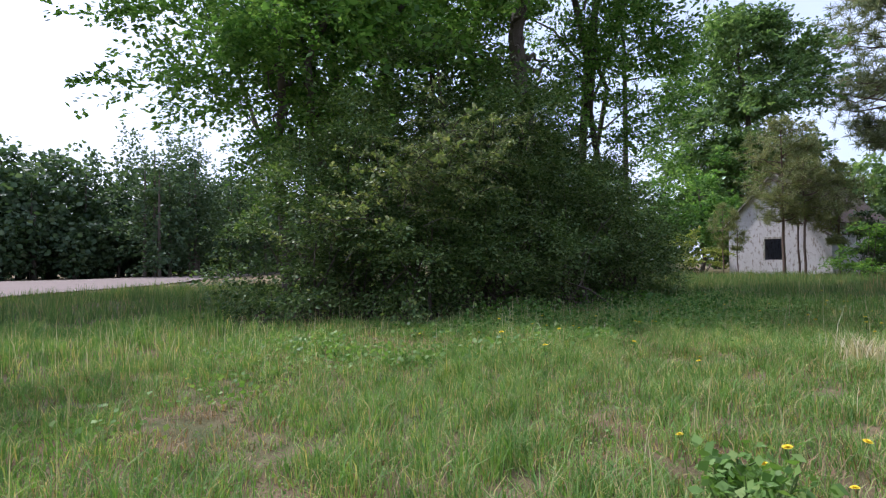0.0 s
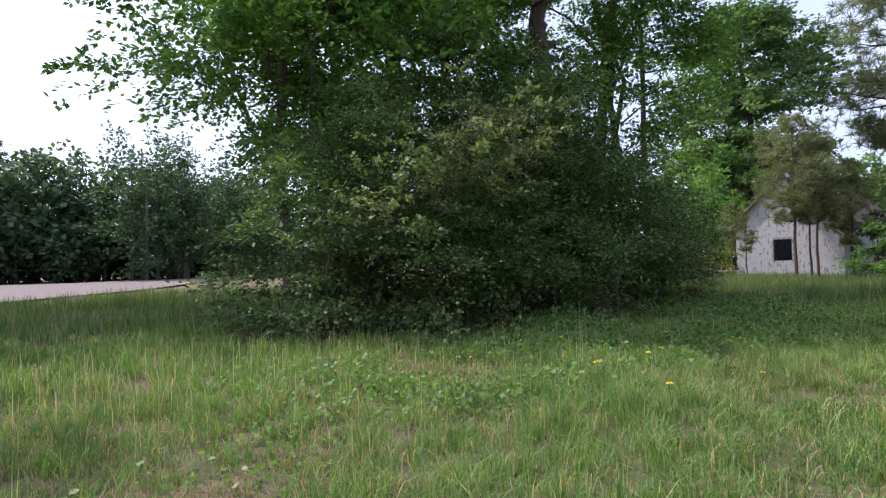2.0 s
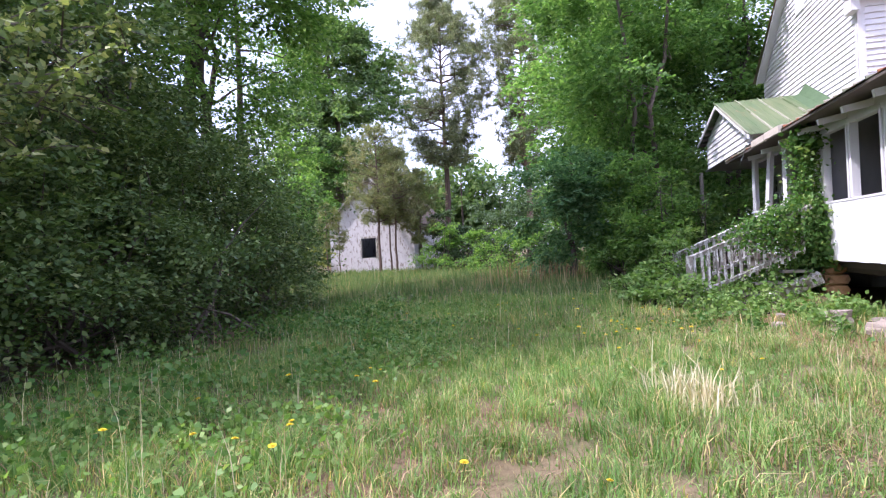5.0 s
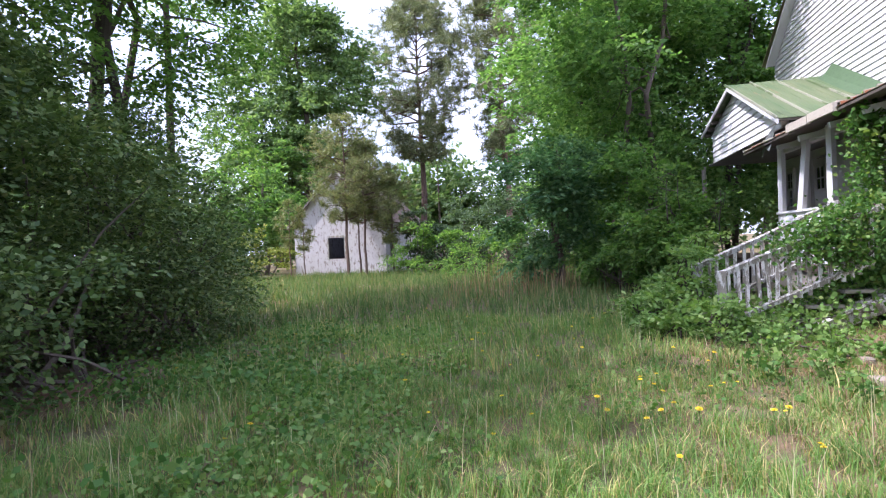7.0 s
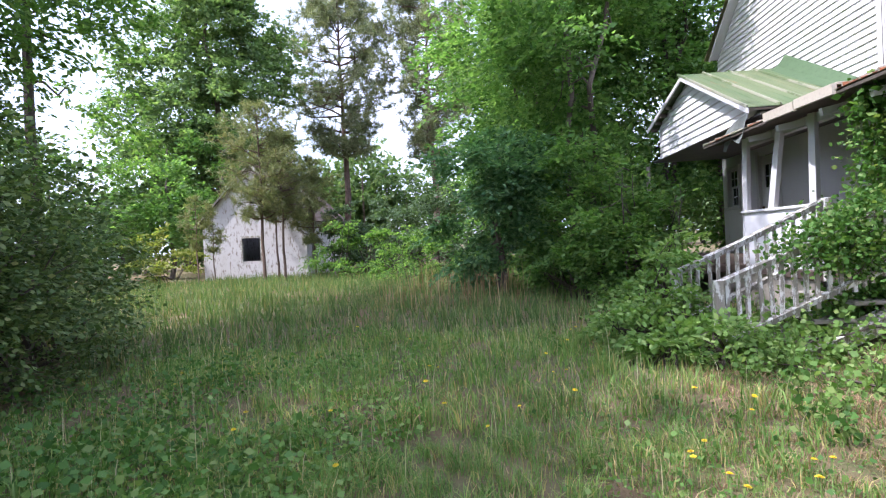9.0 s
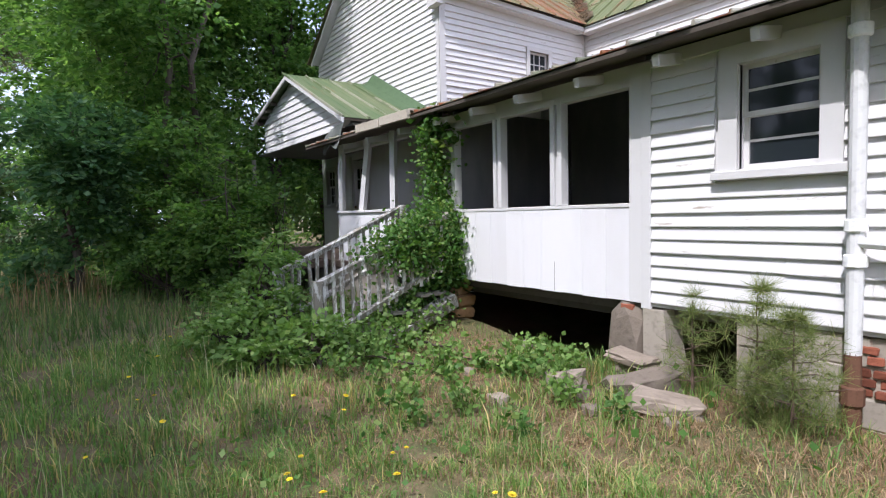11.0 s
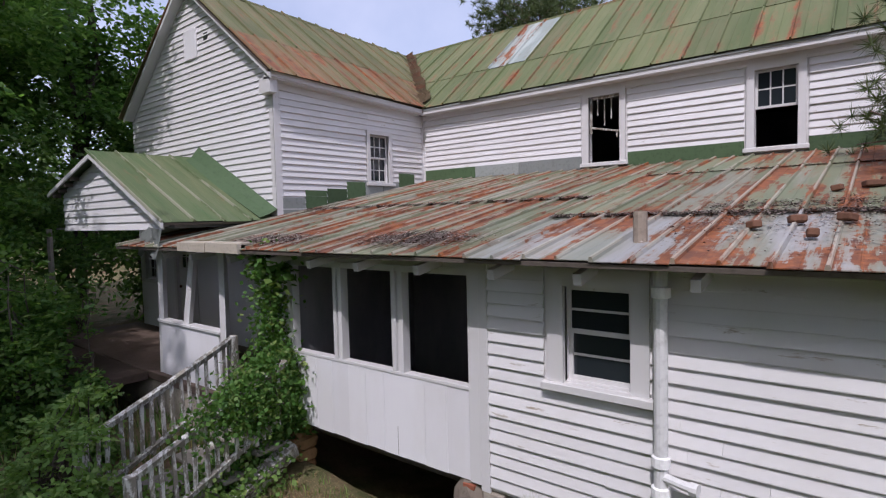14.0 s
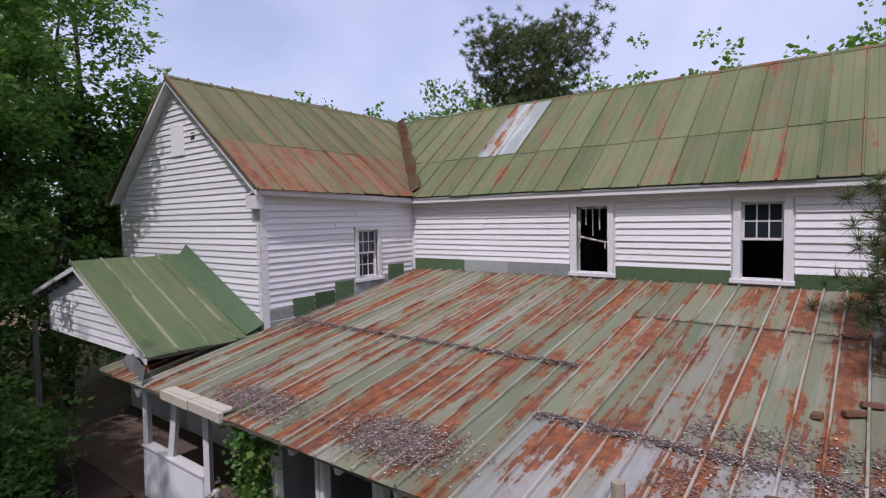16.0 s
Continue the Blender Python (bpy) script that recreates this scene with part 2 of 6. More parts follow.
MAT["leaf_bush"] = leaf_material("dark_hedge_leaves", [(0, (0.055, 0.1, 0.038)), (0.6, (0.12, 0.19, 0.07)), (1, (0.22, 0.28, 0.115))], 0.32)
MAT["leaf_light"] = leaf_material("pale_hedge_leaves", [(0, (0.09, 0.135, 0.05)), (0.6, (0.19, 0.24, 0.095)), (1, (0.38, 0.39, 0.2))], 0.35)
MAT["leaf_oak"] = leaf_material("oak_leaves", [(0, (0.07, 0.15, 0.045)), (0.6, (0.145, 0.265, 0.08)), (1, (0.24, 0.35, 0.125))], 0.6)
MAT["leaf_bright"] = leaf_material("bright_spring_leaves", [(0, (0.07, 0.155, 0.052)), (0.6, (0.145, 0.265, 0.09)), (1, (0.24, 0.36, 0.15))], 0.58)
MAT["leaf_dark"] = leaf_material("dark_evergreen_leaves", [(0, (0.065, 0.15, 0.08)), (0.7, (0.14, 0.27, 0.14)), (1, (0.25, 0.38, 0.22))], 0.45, 0.6)
MAT["leaf_far"] = leaf_material("far_wood_leaves", [(0, (0.09, 0.16, 0.075)), (0.6, (0.155, 0.24, 0.118)), (1, (0.23, 0.31, 0.165))], 0.5)
# backlit woods and thicket: shade put into a darker copy of the far leaves
MAT["leaf_wood_shaded"] = leaf_material("shaded_wood_leaves", [(0, (0.048, 0.085, 0.048)), (0.6, (0.088, 0.145, 0.08)), (1, (0.145, 0.2, 0.118))], 0.32)
MAT["leaf_weed"] = leaf_material("fresh_weed_leaves", [(0, (0.110, 0.209, 0.055)), (0.7, (0.187, 0.308, 0.088)), (1, (0.297, 0.396, 0.154))], 0.4)
MAT["leaf_vine"] = leaf_material("vine_leaves", [(0, (0.057, 0.138, 0.034)), (0.7, (0.115, 0.230, 0.057)), (1, (0.230, 0.299, 0.103))], 0.4)
MAT["leaf_yellow"] = leaf_material("yellowing_leaves", [(0, (0.13, 0.18, 0.045)), (0.7, (0.27, 0.31, 0.08)), (1, (0.42, 0.42, 0.14))], 0.4)
MAT["needle"] = leaf_material("pine_needles", [(0, (0.130, 0.164, 0.076)), (0.7, (0.239, 0.271, 0.130)), (1, (0.414, 0.370, 0.196))], 0.25)
MAT["needle_tall"] = leaf_material("grey_green_pine_needles", [(0, (0.13, 0.165, 0.095)), (0.7, (0.22, 0.25, 0.15)), (1, (0.36, 0.35, 0.24))], 0.3)
MAT["needle_dark"] = leaf_material("dark_pine_needles", [(0, (0.053, 0.083, 0.033)), (0.7, (0.090, 0.128, 0.053)), (1, (0.150, 0.165, 0.083))], 0.2)
MAT["needle_fresh"] = leaf_material("fresh_pine_needles", [(0, (0.098, 0.140, 0.042)), (0.7, (0.182, 0.231, 0.077)), (1, (0.308, 0.308, 0.140))], 0.3)
MAT["grass"] = leaf_material("meadow_blades", [(0, (0.105, 0.215, 0.058)), (0.5, (0.175, 0.315, 0.09)), (0.78, (0.26, 0.36, 0.135)), (1, (0.58, 0.46, 0.25))], 0.35, 0.55, 6.0)
# far grass: browner, and darkened with tree shade put into the blade colour
MAT["long_grass_shaded"] = leaf_material("long_shaded_grass", [(0, (0.075, 0.145, 0.05)), (0.5, (0.125, 0.215, 0.075)), (0.8, (0.2, 0.25, 0.11)), (1, (0.36, 0.3, 0.17))], 0.3, 0.6, 1.6)
MAT["dry_grass"] = leaf_material("dry_blades", [(0, (0.2, 0.12, 0.08)), (0.5, (0.32, 0.215, 0.14)), (1, (0.5, 0.38, 0.26))], 0.3, 0.7)

# soil and thatch of the meadow
g = Nodes("meadow_soil")
big = g.noise(g.pos(), 0.45, 4)
mid = g.noise(g.pos(), 2.3, 5)
fin = g.noise(g.pos(), 28, 6, 0.7)
col = g.mix(g.step(mid, 0.38, 0.62), (0.1, 0.11, 0.05), (0.2, 0.155, 0.095))
col = g.mix(g.step(big, 0.5, 0.66), col, (0.2, 0.125, 0.085))
col = g.mix(1.0, col, g.mix(fin, (0.45, 0.45, 0.45), (1.6, 1.55, 1.45)), "MULTIPLY")
g.bump(g.mix(0.5, fin, mid), 0.9, 0.05)
MAT["soil"] = g.done(col, 0.95, 0, 0.1)


# ---- mesh helpers ----
def finish(name, bm, material, parent=None, label=""):
    me = bpy.data.meshes.new(name)
    bm.normal_update()
    bm.to_mesh(me)
    bm.free()
    me.materials.append(material)
    ob = new(name, me)
    if parent is not None:
        ob.parent = parent
    if label:
        ob["label"] = label
    return ob


def part(name, bm, material, parent, label=""):
    return finish(name, bm, material, parent, label)


def thing(name, label, category, group="", kind="", at=(0, 0, 0)):
    ob = new(name)
    ob.location = at
    ob.empty_display_size = 0.1
    return tagged(ob, label, category, group, kind)


def box(bm, x0, x1, y0, y1, z0, z1):
    vs = [bm.verts.new(p) for p in ((x0, y0, z0), (x1, y0, z0), (x1, y1, z0), (x0, y1, z0), (x0, y0, z1), (x1, y0, z1), (x1, y1, z1), (x0, y1, z1))]
    for f in ((3, 2, 1, 0), (4, 5, 6, 7), (0, 1, 5, 4), (1, 2, 6, 5), (2, 3, 7, 6), (3, 0, 4, 7)):
        bm.faces.new([vs[i] for i in f])
    return bm


def boxed(x0, x1, y0, y1, z0, z1, bevel=0.0):
    bm = box(bmesh.new(), x0, x1, y0, y1, z0, z1)
    if bevel:
        bmesh.ops.bevel(bm, geom=bm.edges[:], offset=bevel, segments=1, affect="EDGES")
    return bm


def tube(bm, pts, radii, sides=7):
    """A tapered tube along a line of points."""
    rings = []
    for i, p in enumerate(pts):
        p = Vector(p)
        a = Vector(pts[min(i + 1, len(pts) - 1)]) - Vector(pts[max(i - 1, 0)])
        a.normalize()
        s = a.cross(Vector((0.3, 0.9, 0.2))).normalized()
        u = a.cross(s)
        rings.append([bm.verts.new(p + float(radii[i]) * (math.cos(k * math.tau / sides) * s + math.sin(k * math.tau / sides) * u)) for k in range(sides)])
    for r0, r1 in zip(rings, rings[1:]):
        for k in range(sides):
            bm.faces.new((r0[k], r0[(k + 1) % sides], r1[(k + 1) % sides], r1[k]))
    bm.faces.new(rings[0][::-1])
    bm.faces.new(rings[-1])
    return bm


def prism(bm, outline, y0, y1):
    """An outline in x and z, drawn out from y0 to y1."""
    a = [bm.verts.new((x, y0, z)) for x, z in outline]
    b = [bm.verts.new((x, y1, z)) for x, z in outline]
    bm.faces.new(a)
    bm.faces.new(b[::-1])
    n = len(a)
    for i in range(n):
        bm.faces.new((a[i], b[i], b[(i + 1) % n], a[(i + 1) % n]))
    bmesh.ops.recalc_face_normals(bm, faces=bm.faces[:])
    return bm


def polys(name, verts, k, material, parent=None, label="", faces=None):
    """A mesh of many loose pieces of k corners each: one polygon, or the given faces, for each."""
    faces = faces or (tuple(range(k)),)
    verts = np.ascontiguousarray(verts, dtype=np.float32).reshape(-1, 3)
    n = len(verts)
    me = bpy.data.meshes.new(name)
    me.vertices.add(n)
    me.vertices.foreach_set("co", verts.ravel())
    corner = np.array([i for f in faces for i in f], dtype=np.int32)
    start = np.cumsum([0] + [len(f) for f in faces[:-1]])
    pieces = n // k
    me.loops.add(pieces * len(corner))
    me.loops.foreach_set("vertex_index", (np.arange(pieces)[:, None] * k + corner).astype(np.int32).ravel())
    me.polygons.add(pieces * len(faces))
    me.polygons.foreach_set("loop_start", (np.arange(pieces)[:, None] * len(corner) + start).astype(np.int32).ravel())
    me.update(calc_edges=True)
    me.materials.append(material)
    ob = new(name, me)
    if parent is not None:
        ob.parent = parent
    if label:
        ob["label"] = label
    return ob


def unit(v):
    return v / np.maximum(np.linalg.norm(v, axis=1, keepdims=True), 1e-6)


def leaves(centres, length, width, r, droop=0.25, up=0.5):
    """Corners of one leaf for each centre: base, side, tip, side."""
    n = len(centres)
    d = unit(r.normal(size=(n, 3)) * (1, 1, 0.6) - np.array((0, 0, droop)))
    nrm = unit(r.normal(size=(n, 3)) + np.array((0, 0, up)))
    s = unit(np.cross(d, nrm))
    size = (length * r.uniform(0.6, 1.35, (n, 1)))
    w = size * width
    base = centres
    mid = centres + d * size * 0.45
    bend = np.cross(s, d) * size * 0.08
    return np.stack([base, mid + s * w - bend, centres + d * size, mid - s * w - bend], axis=1)


def ground_z(x, y):
    """The lie of the land: nearly flat, with soft humps."""
    return 0.03 * np.sin(x * 0.9 + 1.3) * np.cos(y * 0.8) + 0.02 * np.sin(x * 2.3 - y * 1.7) + 0.03 + 0.14 * np.exp(-(((x - 10.9) / 1.2) ** 2) - ((y + 0.75) / 0.8) ** 2) - 0.5 * np.clip((-0.82 - y) / 0.35, 0, 1) * np.clip((x - 7.6) / 0.3, 0, 1) * np.clip((12.2 - x) / 0.3, 0, 1)


# ---- ground, road ----
def ground_sheet():
    """One sheet of ground: fine near the house, coarse towards the horizon."""
    fine = np.arange(-8, 40.01, 0.5)
    xs = np.concatenate([[-1500, -400, -150, -60, -30, -15], fine, [48, 60, 90, 160, 400, 1500]])
    fine = np.sort(np.concatenate([np.arange(-14, 30.01, 0.5), [-0.7, -0.82, -0.92, -1.1, -1.2, -0.25, 0.25]]))
    ys = np.concatenate([[-1500, -400, -150, -60, -30], fine, [38, 50, 65, 90, 160, 400, 1500]])
    gx, gy = np.meshgrid(xs, ys, indexing="ij")
    gz = np.where((np.abs(gx) < 60) & (np.abs(gy) < 60), ground_z(gx, gy), 0.0)
    bm = bmesh.new()
    vs = [[bm.verts.new((gx[i, j], gy[i, j], gz[i, j])) for j in range(len(ys))] for i in range(len(xs))]
    for i in range(len(xs) - 1):
        for j in range(len(ys) - 1):
            f = bm.faces.new((vs[i][j], vs[i + 1][j], vs[i + 1][j + 1], vs[i][j + 1]))
            f.smooth = True
    return tagged(finish("ground", bm, MAT["soil"]), "uneven meadow soil with dry thatch and bare patches", "ground", kind="structure")


ground_sheet()


def track():
    """The dusty track beyond the hedge: a ribbon between two bent edges."""
    near = [(-30, 14), (-12, 16.5), (-1.8, 18.8), (3.2, 27), (8.6, 40), (14, 50), (30, 68)]
    far = [(-34, 33), (-16, 37), (-4, 42), (3, 46), (9, 51), (13, 55), (27, 72)]
    bm = bmesh.new()
    rows = []
    for (ax, ay), (bx, by) in zip(near, far):
        row = []
        for k in range(9):
            u = k / 8
            x, y = ax + (bx - ax) * u, ay + (by - ay) * u
            row.append(bm.verts.new((x, y, float(ground_z(x, y)) + 0.05 + 0.04 * math.sin(u * math.pi))))
        rows.append(row)
    for r0, r1 in zip(rows, rows[1:]):
        for k in range(8):
            bm.faces.new((r0[k + 1], r0[k], r1[k], r1[k + 1])).smooth = True
    bmesh.ops.subdivide_edges(bm, edges=bm.edges[:], cuts=2, use_grid_fill=True)
    bmesh.ops.recalc_face_normals(bm, faces=bm.faces[:])
    tagged(finish("road", bm, MAT["road"]), "pale dusty gravel track beside the meadow", "road", kind="structure")


track()

# ---- farmhouse ----
WALL_Y, EAVE_Y, EAVE_Z, LEAN_TOP_Y, LEAN_TOP_Z = -0.77, -0.35, 2.64, -6.08, 3.71
MAIN_Y, MAIN_EAVE_Z, RIDGE_Z, MAIN_RIDGE_Y = -6.08, 5.23, 7.36, -8.5
WING_X, WING_RIDGE_X, GABLE_Y = 13.49, 16.03, -2.37
SAG = 0.12  # the back of the wing has settled by this much
WEST, EAST = 5.1, 18.82
lean_slope = (LEAN_TOP_Z - EAVE_Z) / (EAVE_Y - LEAN_TOP_Y)
house = thing("farmhouse", "abandoned white clapboard farmhouse with rusty green tin roofs", "house", at=(12, -6, 0))
house_inv = Matrix.Translation((-12, 6, 0))


def hpart(name, bm, material, parent=house, label=""):
    """A part of the house, given in world places."""
    bm.transform(house_inv)
    return part(name, bm, material, parent, label)


def clap_mesh():
    bm = bmesh.new()
    prof = [(0.0, 0.0), (0.03, 0.0), (0.031, 0.06), (0.006, 1.07), (0.0, 1.07)]
    a = [bm.verts.new((0, y, z)) for y, z in prof]
    b = [bm.verts.new((1, y, z)) for y, z in prof]
    bm.faces.new(a)
    bm.faces.new(b[::-1])
    for i in range(5):
        bm.faces.new((a[i], b[i], b[(i + 1) % 5], a[(i + 1) % 5]))
    bmesh.ops.recalc_face_normals(bm, faces=bm.faces[:])
    me = bpy.data.meshes.new("clapboard")
    bm.to_mesh(me)
    bm.free()
    me.materials.append(MAT["clap"])
    return me


CLAP = clap_mesh()


def core(a0, a1, z0, z1, holes, place):
    """A wall with openings; place turns (a, depth, z) into the world. Depth 0 is the outer face, 0.12 the inner."""
    bm = bmesh.new()
    aa = sorted({a0, a1, *[h[0] for h in holes], *[h[1] for h in holes]})
    zz = sorted({z0, z1, *[h[2] for h in holes], *[h[3] for h in holes]})
    for p, q in zip(aa, aa[1:]):
        for s, t in zip(zz, zz[1:]):
            ca, cz = (p + q) / 2, (s + t) / 2
            if not any(h[0] < ca < h[1] and h[2] < cz < h[3] for h in holes):
                c = [place(a, d, z) for a, d, z in ((p, 0, s), (q, 0.12, t))]
                lo = [min(c[0][i], c[1][i]) for i in range(3)]
                hi = [max(c[0][i], c[1][i]) for i in range(3)]
                box(bm, lo[0], hi[0], lo[1], hi[1], lo[2], hi[2])
    bmesh.ops.remove_doubles(bm, verts=bm.verts[:], dist=1e-4)
    seen = {}
    for f in bm.faces:
        seen.setdefault(tuple(round(c, 3) for c in f.calc_center_median()), []).append(f)
    inner_faces = [f for fs in seen.values() if len(fs) > 1 for f in fs]
    bmesh.ops.delete(bm, geom=inner_faces, context="FACES_ONLY")
    return bm


def facing_y(plane):
    return lambda a, d, z: (a, plane - d, z)


def facing_x(plane):
    return lambda a, d, z: (plane + d, a, z)


r_board = random.Random(4)


def siding(wall, a0, a1, z0, z1, pitch, holes, turn, plane):
    """Overlapping boards on a wall, each a piece of its own, with butt joints. turn 0: facing +y; 90: facing -x."""
    rows = int(round((z1 - z0) / pitch))
    for i in range(rows):
        z = z0 + i * pitch
        cuts = [(a0, a1)]
        for h0, h1, hz0, hz1 in holes:
            if hz0 < z + pitch * 0.5 < hz1:
                cuts = [c for s, e in cuts for c in ((s, min(e, h0)), (max(s, h1), e)) if c[1] - c[0] > 0.03]
        for s, e in cuts:
            ends = [s, e]
            if e - s > 2.6:
                ends.insert(1, s + (e - s) * r_board.uniform(0.3, 0.7))
            for p, q in zip(ends, ends[1:]):
                ob = new("clapboard", CLAP)
                ob.parent = wall
                sag = r_board.uniform(-0.003, 0.003)
                loc = (p, plane + 0.001, z) if turn == 0 else (plane - 0.001, p, z)
                m = Matrix.Translation(loc) @ Matrix.Rotation(radians(turn), 4, "Z") @ Matrix.Rotation(sag, 4, "Y")
                ob.matrix_local = house_inv @ m @ Matrix.Diagonal((q - p - 0.002, r_board.uniform(0.85, 1.2), pitch, 1))


# -- walls
LW = (7.07, 7.58, 1.685, 2.41)
wall_lean = hpart("wall", core(5.2, 8.31, 0.62, 2.62, [LW], facing_y(WALL_Y)), MAT["clap"], label="lean-to wall of peeling white clapboards")
siding(wall_lean, 5.2, 8.27, 0.652, 2.62, 0.1048, [(6.95, 7.75, 1.56, 2.56)], 0, WALL_Y)
hpart("wall", boxed(5.2, 5.32, -6.0, -0.9, 0.62, 3.0), MAT["clap"])
U1, U2 = (9.15, 9.70, 3.82, 4.93), (6.65, 7.18, 3.84, 4.93)
wall_main = hpart("wall", core(WEST, 13.6, 0.0, 5.2, [U1, U2], facing_y(MAIN_Y)), MAT["clap"], label="long upper wall of white clapboards")
siding(wall_main, WEST, 13.44, 3.93, 5.09, 0.1055, [(9.02, 9.84, 3.6, 5.03), (6.52, 7.31, 3.6, 5.03)], 0, MAIN_Y)
SW = (-4.99, -4.47, 3.66, 4.58)
wall_wing = hpart("wall", core(-6.08, GABLE_Y, 0.0, 5.2, [SW], facing_x(WING_X)), MAT["clap"], label="side wall of the wing in white clapboards")
siding(wall_wing, -6.02, GABLE_Y - 0.07, 3.14, 5.07, 0.1072, [(-5.09, -4.37, 3.3, 4.68)], 90, WING_X)
DOOR, PWIN = (16.35, 17.1, 0.7, 2.72), (17.98, 18.5, 1.75, 2.58)
wall_gable = hpart("wall", core(WING_X + 0.12, EAST, 0.0, 5.2, [DOOR, PWIN], facing_y(GABLE_Y)), MAT["panel"], label="gable wall of the wing")
hpart("wall", prism(bmesh.new(), [(WING_X, 5.2), (EAST, 5.2), (WING_RIDGE_X, 7.3 + SAG)], GABLE_Y - 0.12, GABLE_Y), MAT["clap"], wall_gable)


def slant_board(x0, x1, z, h, apex_x, apex_z, k, y, parent, k_far=None):
    """A board that is cut off along the rakes of a gable."""
    def half(zz, kk):
        return max(0.0, (apex_z - zz) / kk)
    bm = bmesh.new()
    lo, hi = [], []
    for zz, d in ((z, 0.03), (z + h * 1.06, 0.006)):
        l, r = max(x0, apex_x - half(zz, k)), min(x1, apex_x + half(zz, k_far or k))
        if r - l < 0.05:
            l, r = apex_x - 0.02, apex_x + 0.02
        (lo if zz == z else hi).extend([(l, y, zz), (r, y, zz), (r, y + d, zz), (l, y + d, zz)])
    a = [bm.verts.new(p) for p in lo]
    b = [bm.verts.new(p) for p in hi]
    bm.faces.new(a[::-1])
    bm.faces.new(b)
    for i in range(4):
        bm.faces.new((a[i], a[(i + 1) % 4], b[(i + 1) % 4], b[i]))
    bmesh.ops.recalc_face_normals(bm, faces=bm.faces[:])
    hpart("clapboard", bm, MAT["clap"], parent)


for i in range(40):
    slant_board(WING_X + 0.1, EAST - 0.02, 2.98 + 0.11 * i, 0.11, WING_RIDGE_X, 7.27 + SAG, 0.796, GABLE_Y + 0.001, wall_gable)
for a, b in (((EAST - 0.12, EAST), (-11, GABLE_Y - 0.12)), ((WEST, EAST), (-11.12, -11)), ((WEST, WEST + 0.12), (-11, MAIN_Y - 0.12))):
    hpart("wall", boxed(a[0], a[1], b[0], b[1], 0, 5.2), MAT["clap"])
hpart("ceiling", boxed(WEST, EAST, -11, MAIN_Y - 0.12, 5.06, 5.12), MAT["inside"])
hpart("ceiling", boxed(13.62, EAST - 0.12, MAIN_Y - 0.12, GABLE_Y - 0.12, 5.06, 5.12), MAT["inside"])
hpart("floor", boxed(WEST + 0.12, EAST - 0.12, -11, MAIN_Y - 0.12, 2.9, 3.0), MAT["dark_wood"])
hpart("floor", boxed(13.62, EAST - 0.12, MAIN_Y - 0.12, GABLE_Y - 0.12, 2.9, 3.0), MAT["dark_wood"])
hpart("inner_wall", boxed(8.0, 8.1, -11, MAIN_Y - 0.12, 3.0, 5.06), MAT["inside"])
# corner boards
for x0, x1, y0, y1, z0, z1 in (
    (WING_X - 0.022, WING_X + 0.1, GABLE_Y, GABLE_Y + 0.03, 2.95, 5.1),
    (WING_X - 0.03, WING_X, GABLE_Y - 0.1, GABLE_Y + 0.03, 3.0, 5.1),
    (WING_X - 0.03, WING_X, -6.08, -6.0, 3.7, 5.1),
    (13.40, WING_X - 0.03, -6.08, -6.05, 3.7, 5.1),
    (8.27, 8.36, WALL_Y, WALL_Y + 0.03, 0.6, 2.6),
    (8.36, 8.48, WALL_Y - 0.05, WALL_Y + 0.022, 0.64, 2.6),
):
    hpart("corner_board", boxed(x0, x1, y0, y1, z0, z1, 0.004), MAT["trim"])


# -- windows
def window(a0, a1, z0, z1, turn, plane, trim, cols, rows_top, rows_bot, missing=(), sill=True, label="window"):
    """A double-hung window in its opening: casing, sill, two sashes with bars and panes."""
    w, h = a1 - a0, z1 - z0
    loc = (a0, plane, z0) if turn == 0 else (plane, a0, z0)
    bm = bmesh.new()
    t = 0.045
    prism(bm, [(-trim, -0.02), (0, -0.02), (0, h), (w, h), (w, -0.02), (w + trim, -0.02), (w + trim, h + trim), (-trim, h + trim)], -0.03, t)
    ob = part("window", bm, MAT["trim"], house, label)
    ob.matrix_local = house_inv @ Matrix.Translation(loc) @ Matrix.Rotation(radians(turn), 4, "Z")
    if sill:
        part("sill", boxed(-trim - 0.04, w + trim + 0.04, -0.1, 0.085, -0.075, -0.012, 0.006), MAT["trim"], ob)
    mid = h * 0.5
    for name, y, zz0, zz1, nr in (("upper_sash", -0.045, mid, h, rows_top), ("lower_sash", -0.075, 0.0, mid + 0.03, rows_bot)):
        if name in missing:
            continue
        bm = bmesh.new()
        s = 0.035
        box(bm, 0, s, y - 0.02, y + 0.012, zz0, zz1)
        box(bm, w - s, w, y - 0.02, y + 0.012, zz0, zz1)
        box(bm, s, w - s, y - 0.02, y + 0.012, zz0, zz0 + s)
        box(bm, s, w - s, y - 0.02, y + 0.012, zz1 - s, zz1)
        for c in range(1, cols):
            x = s + (w - 2 * s) * c / cols
            box(bm, x - 0.009, x + 0.009, y - 0.012, y + 0.006, zz0 + s, zz1 - s)
        for r in range(1, nr):
            z = zz0 + s + (zz1 - zz0 - 2 * s) * r / nr
            box(bm, s, w - s, y - 0.011, y + 0.005, z - 0.009, z + 0.009)
        part(name, bm, MAT["trim"], ob)
        part("pane", boxed(s * 0.6, w - s * 0.6, y - 0.006, y - 0.003, zz0 + s * 0.6, zz1 - s * 0.6), MAT["glass"], ob)
    return ob


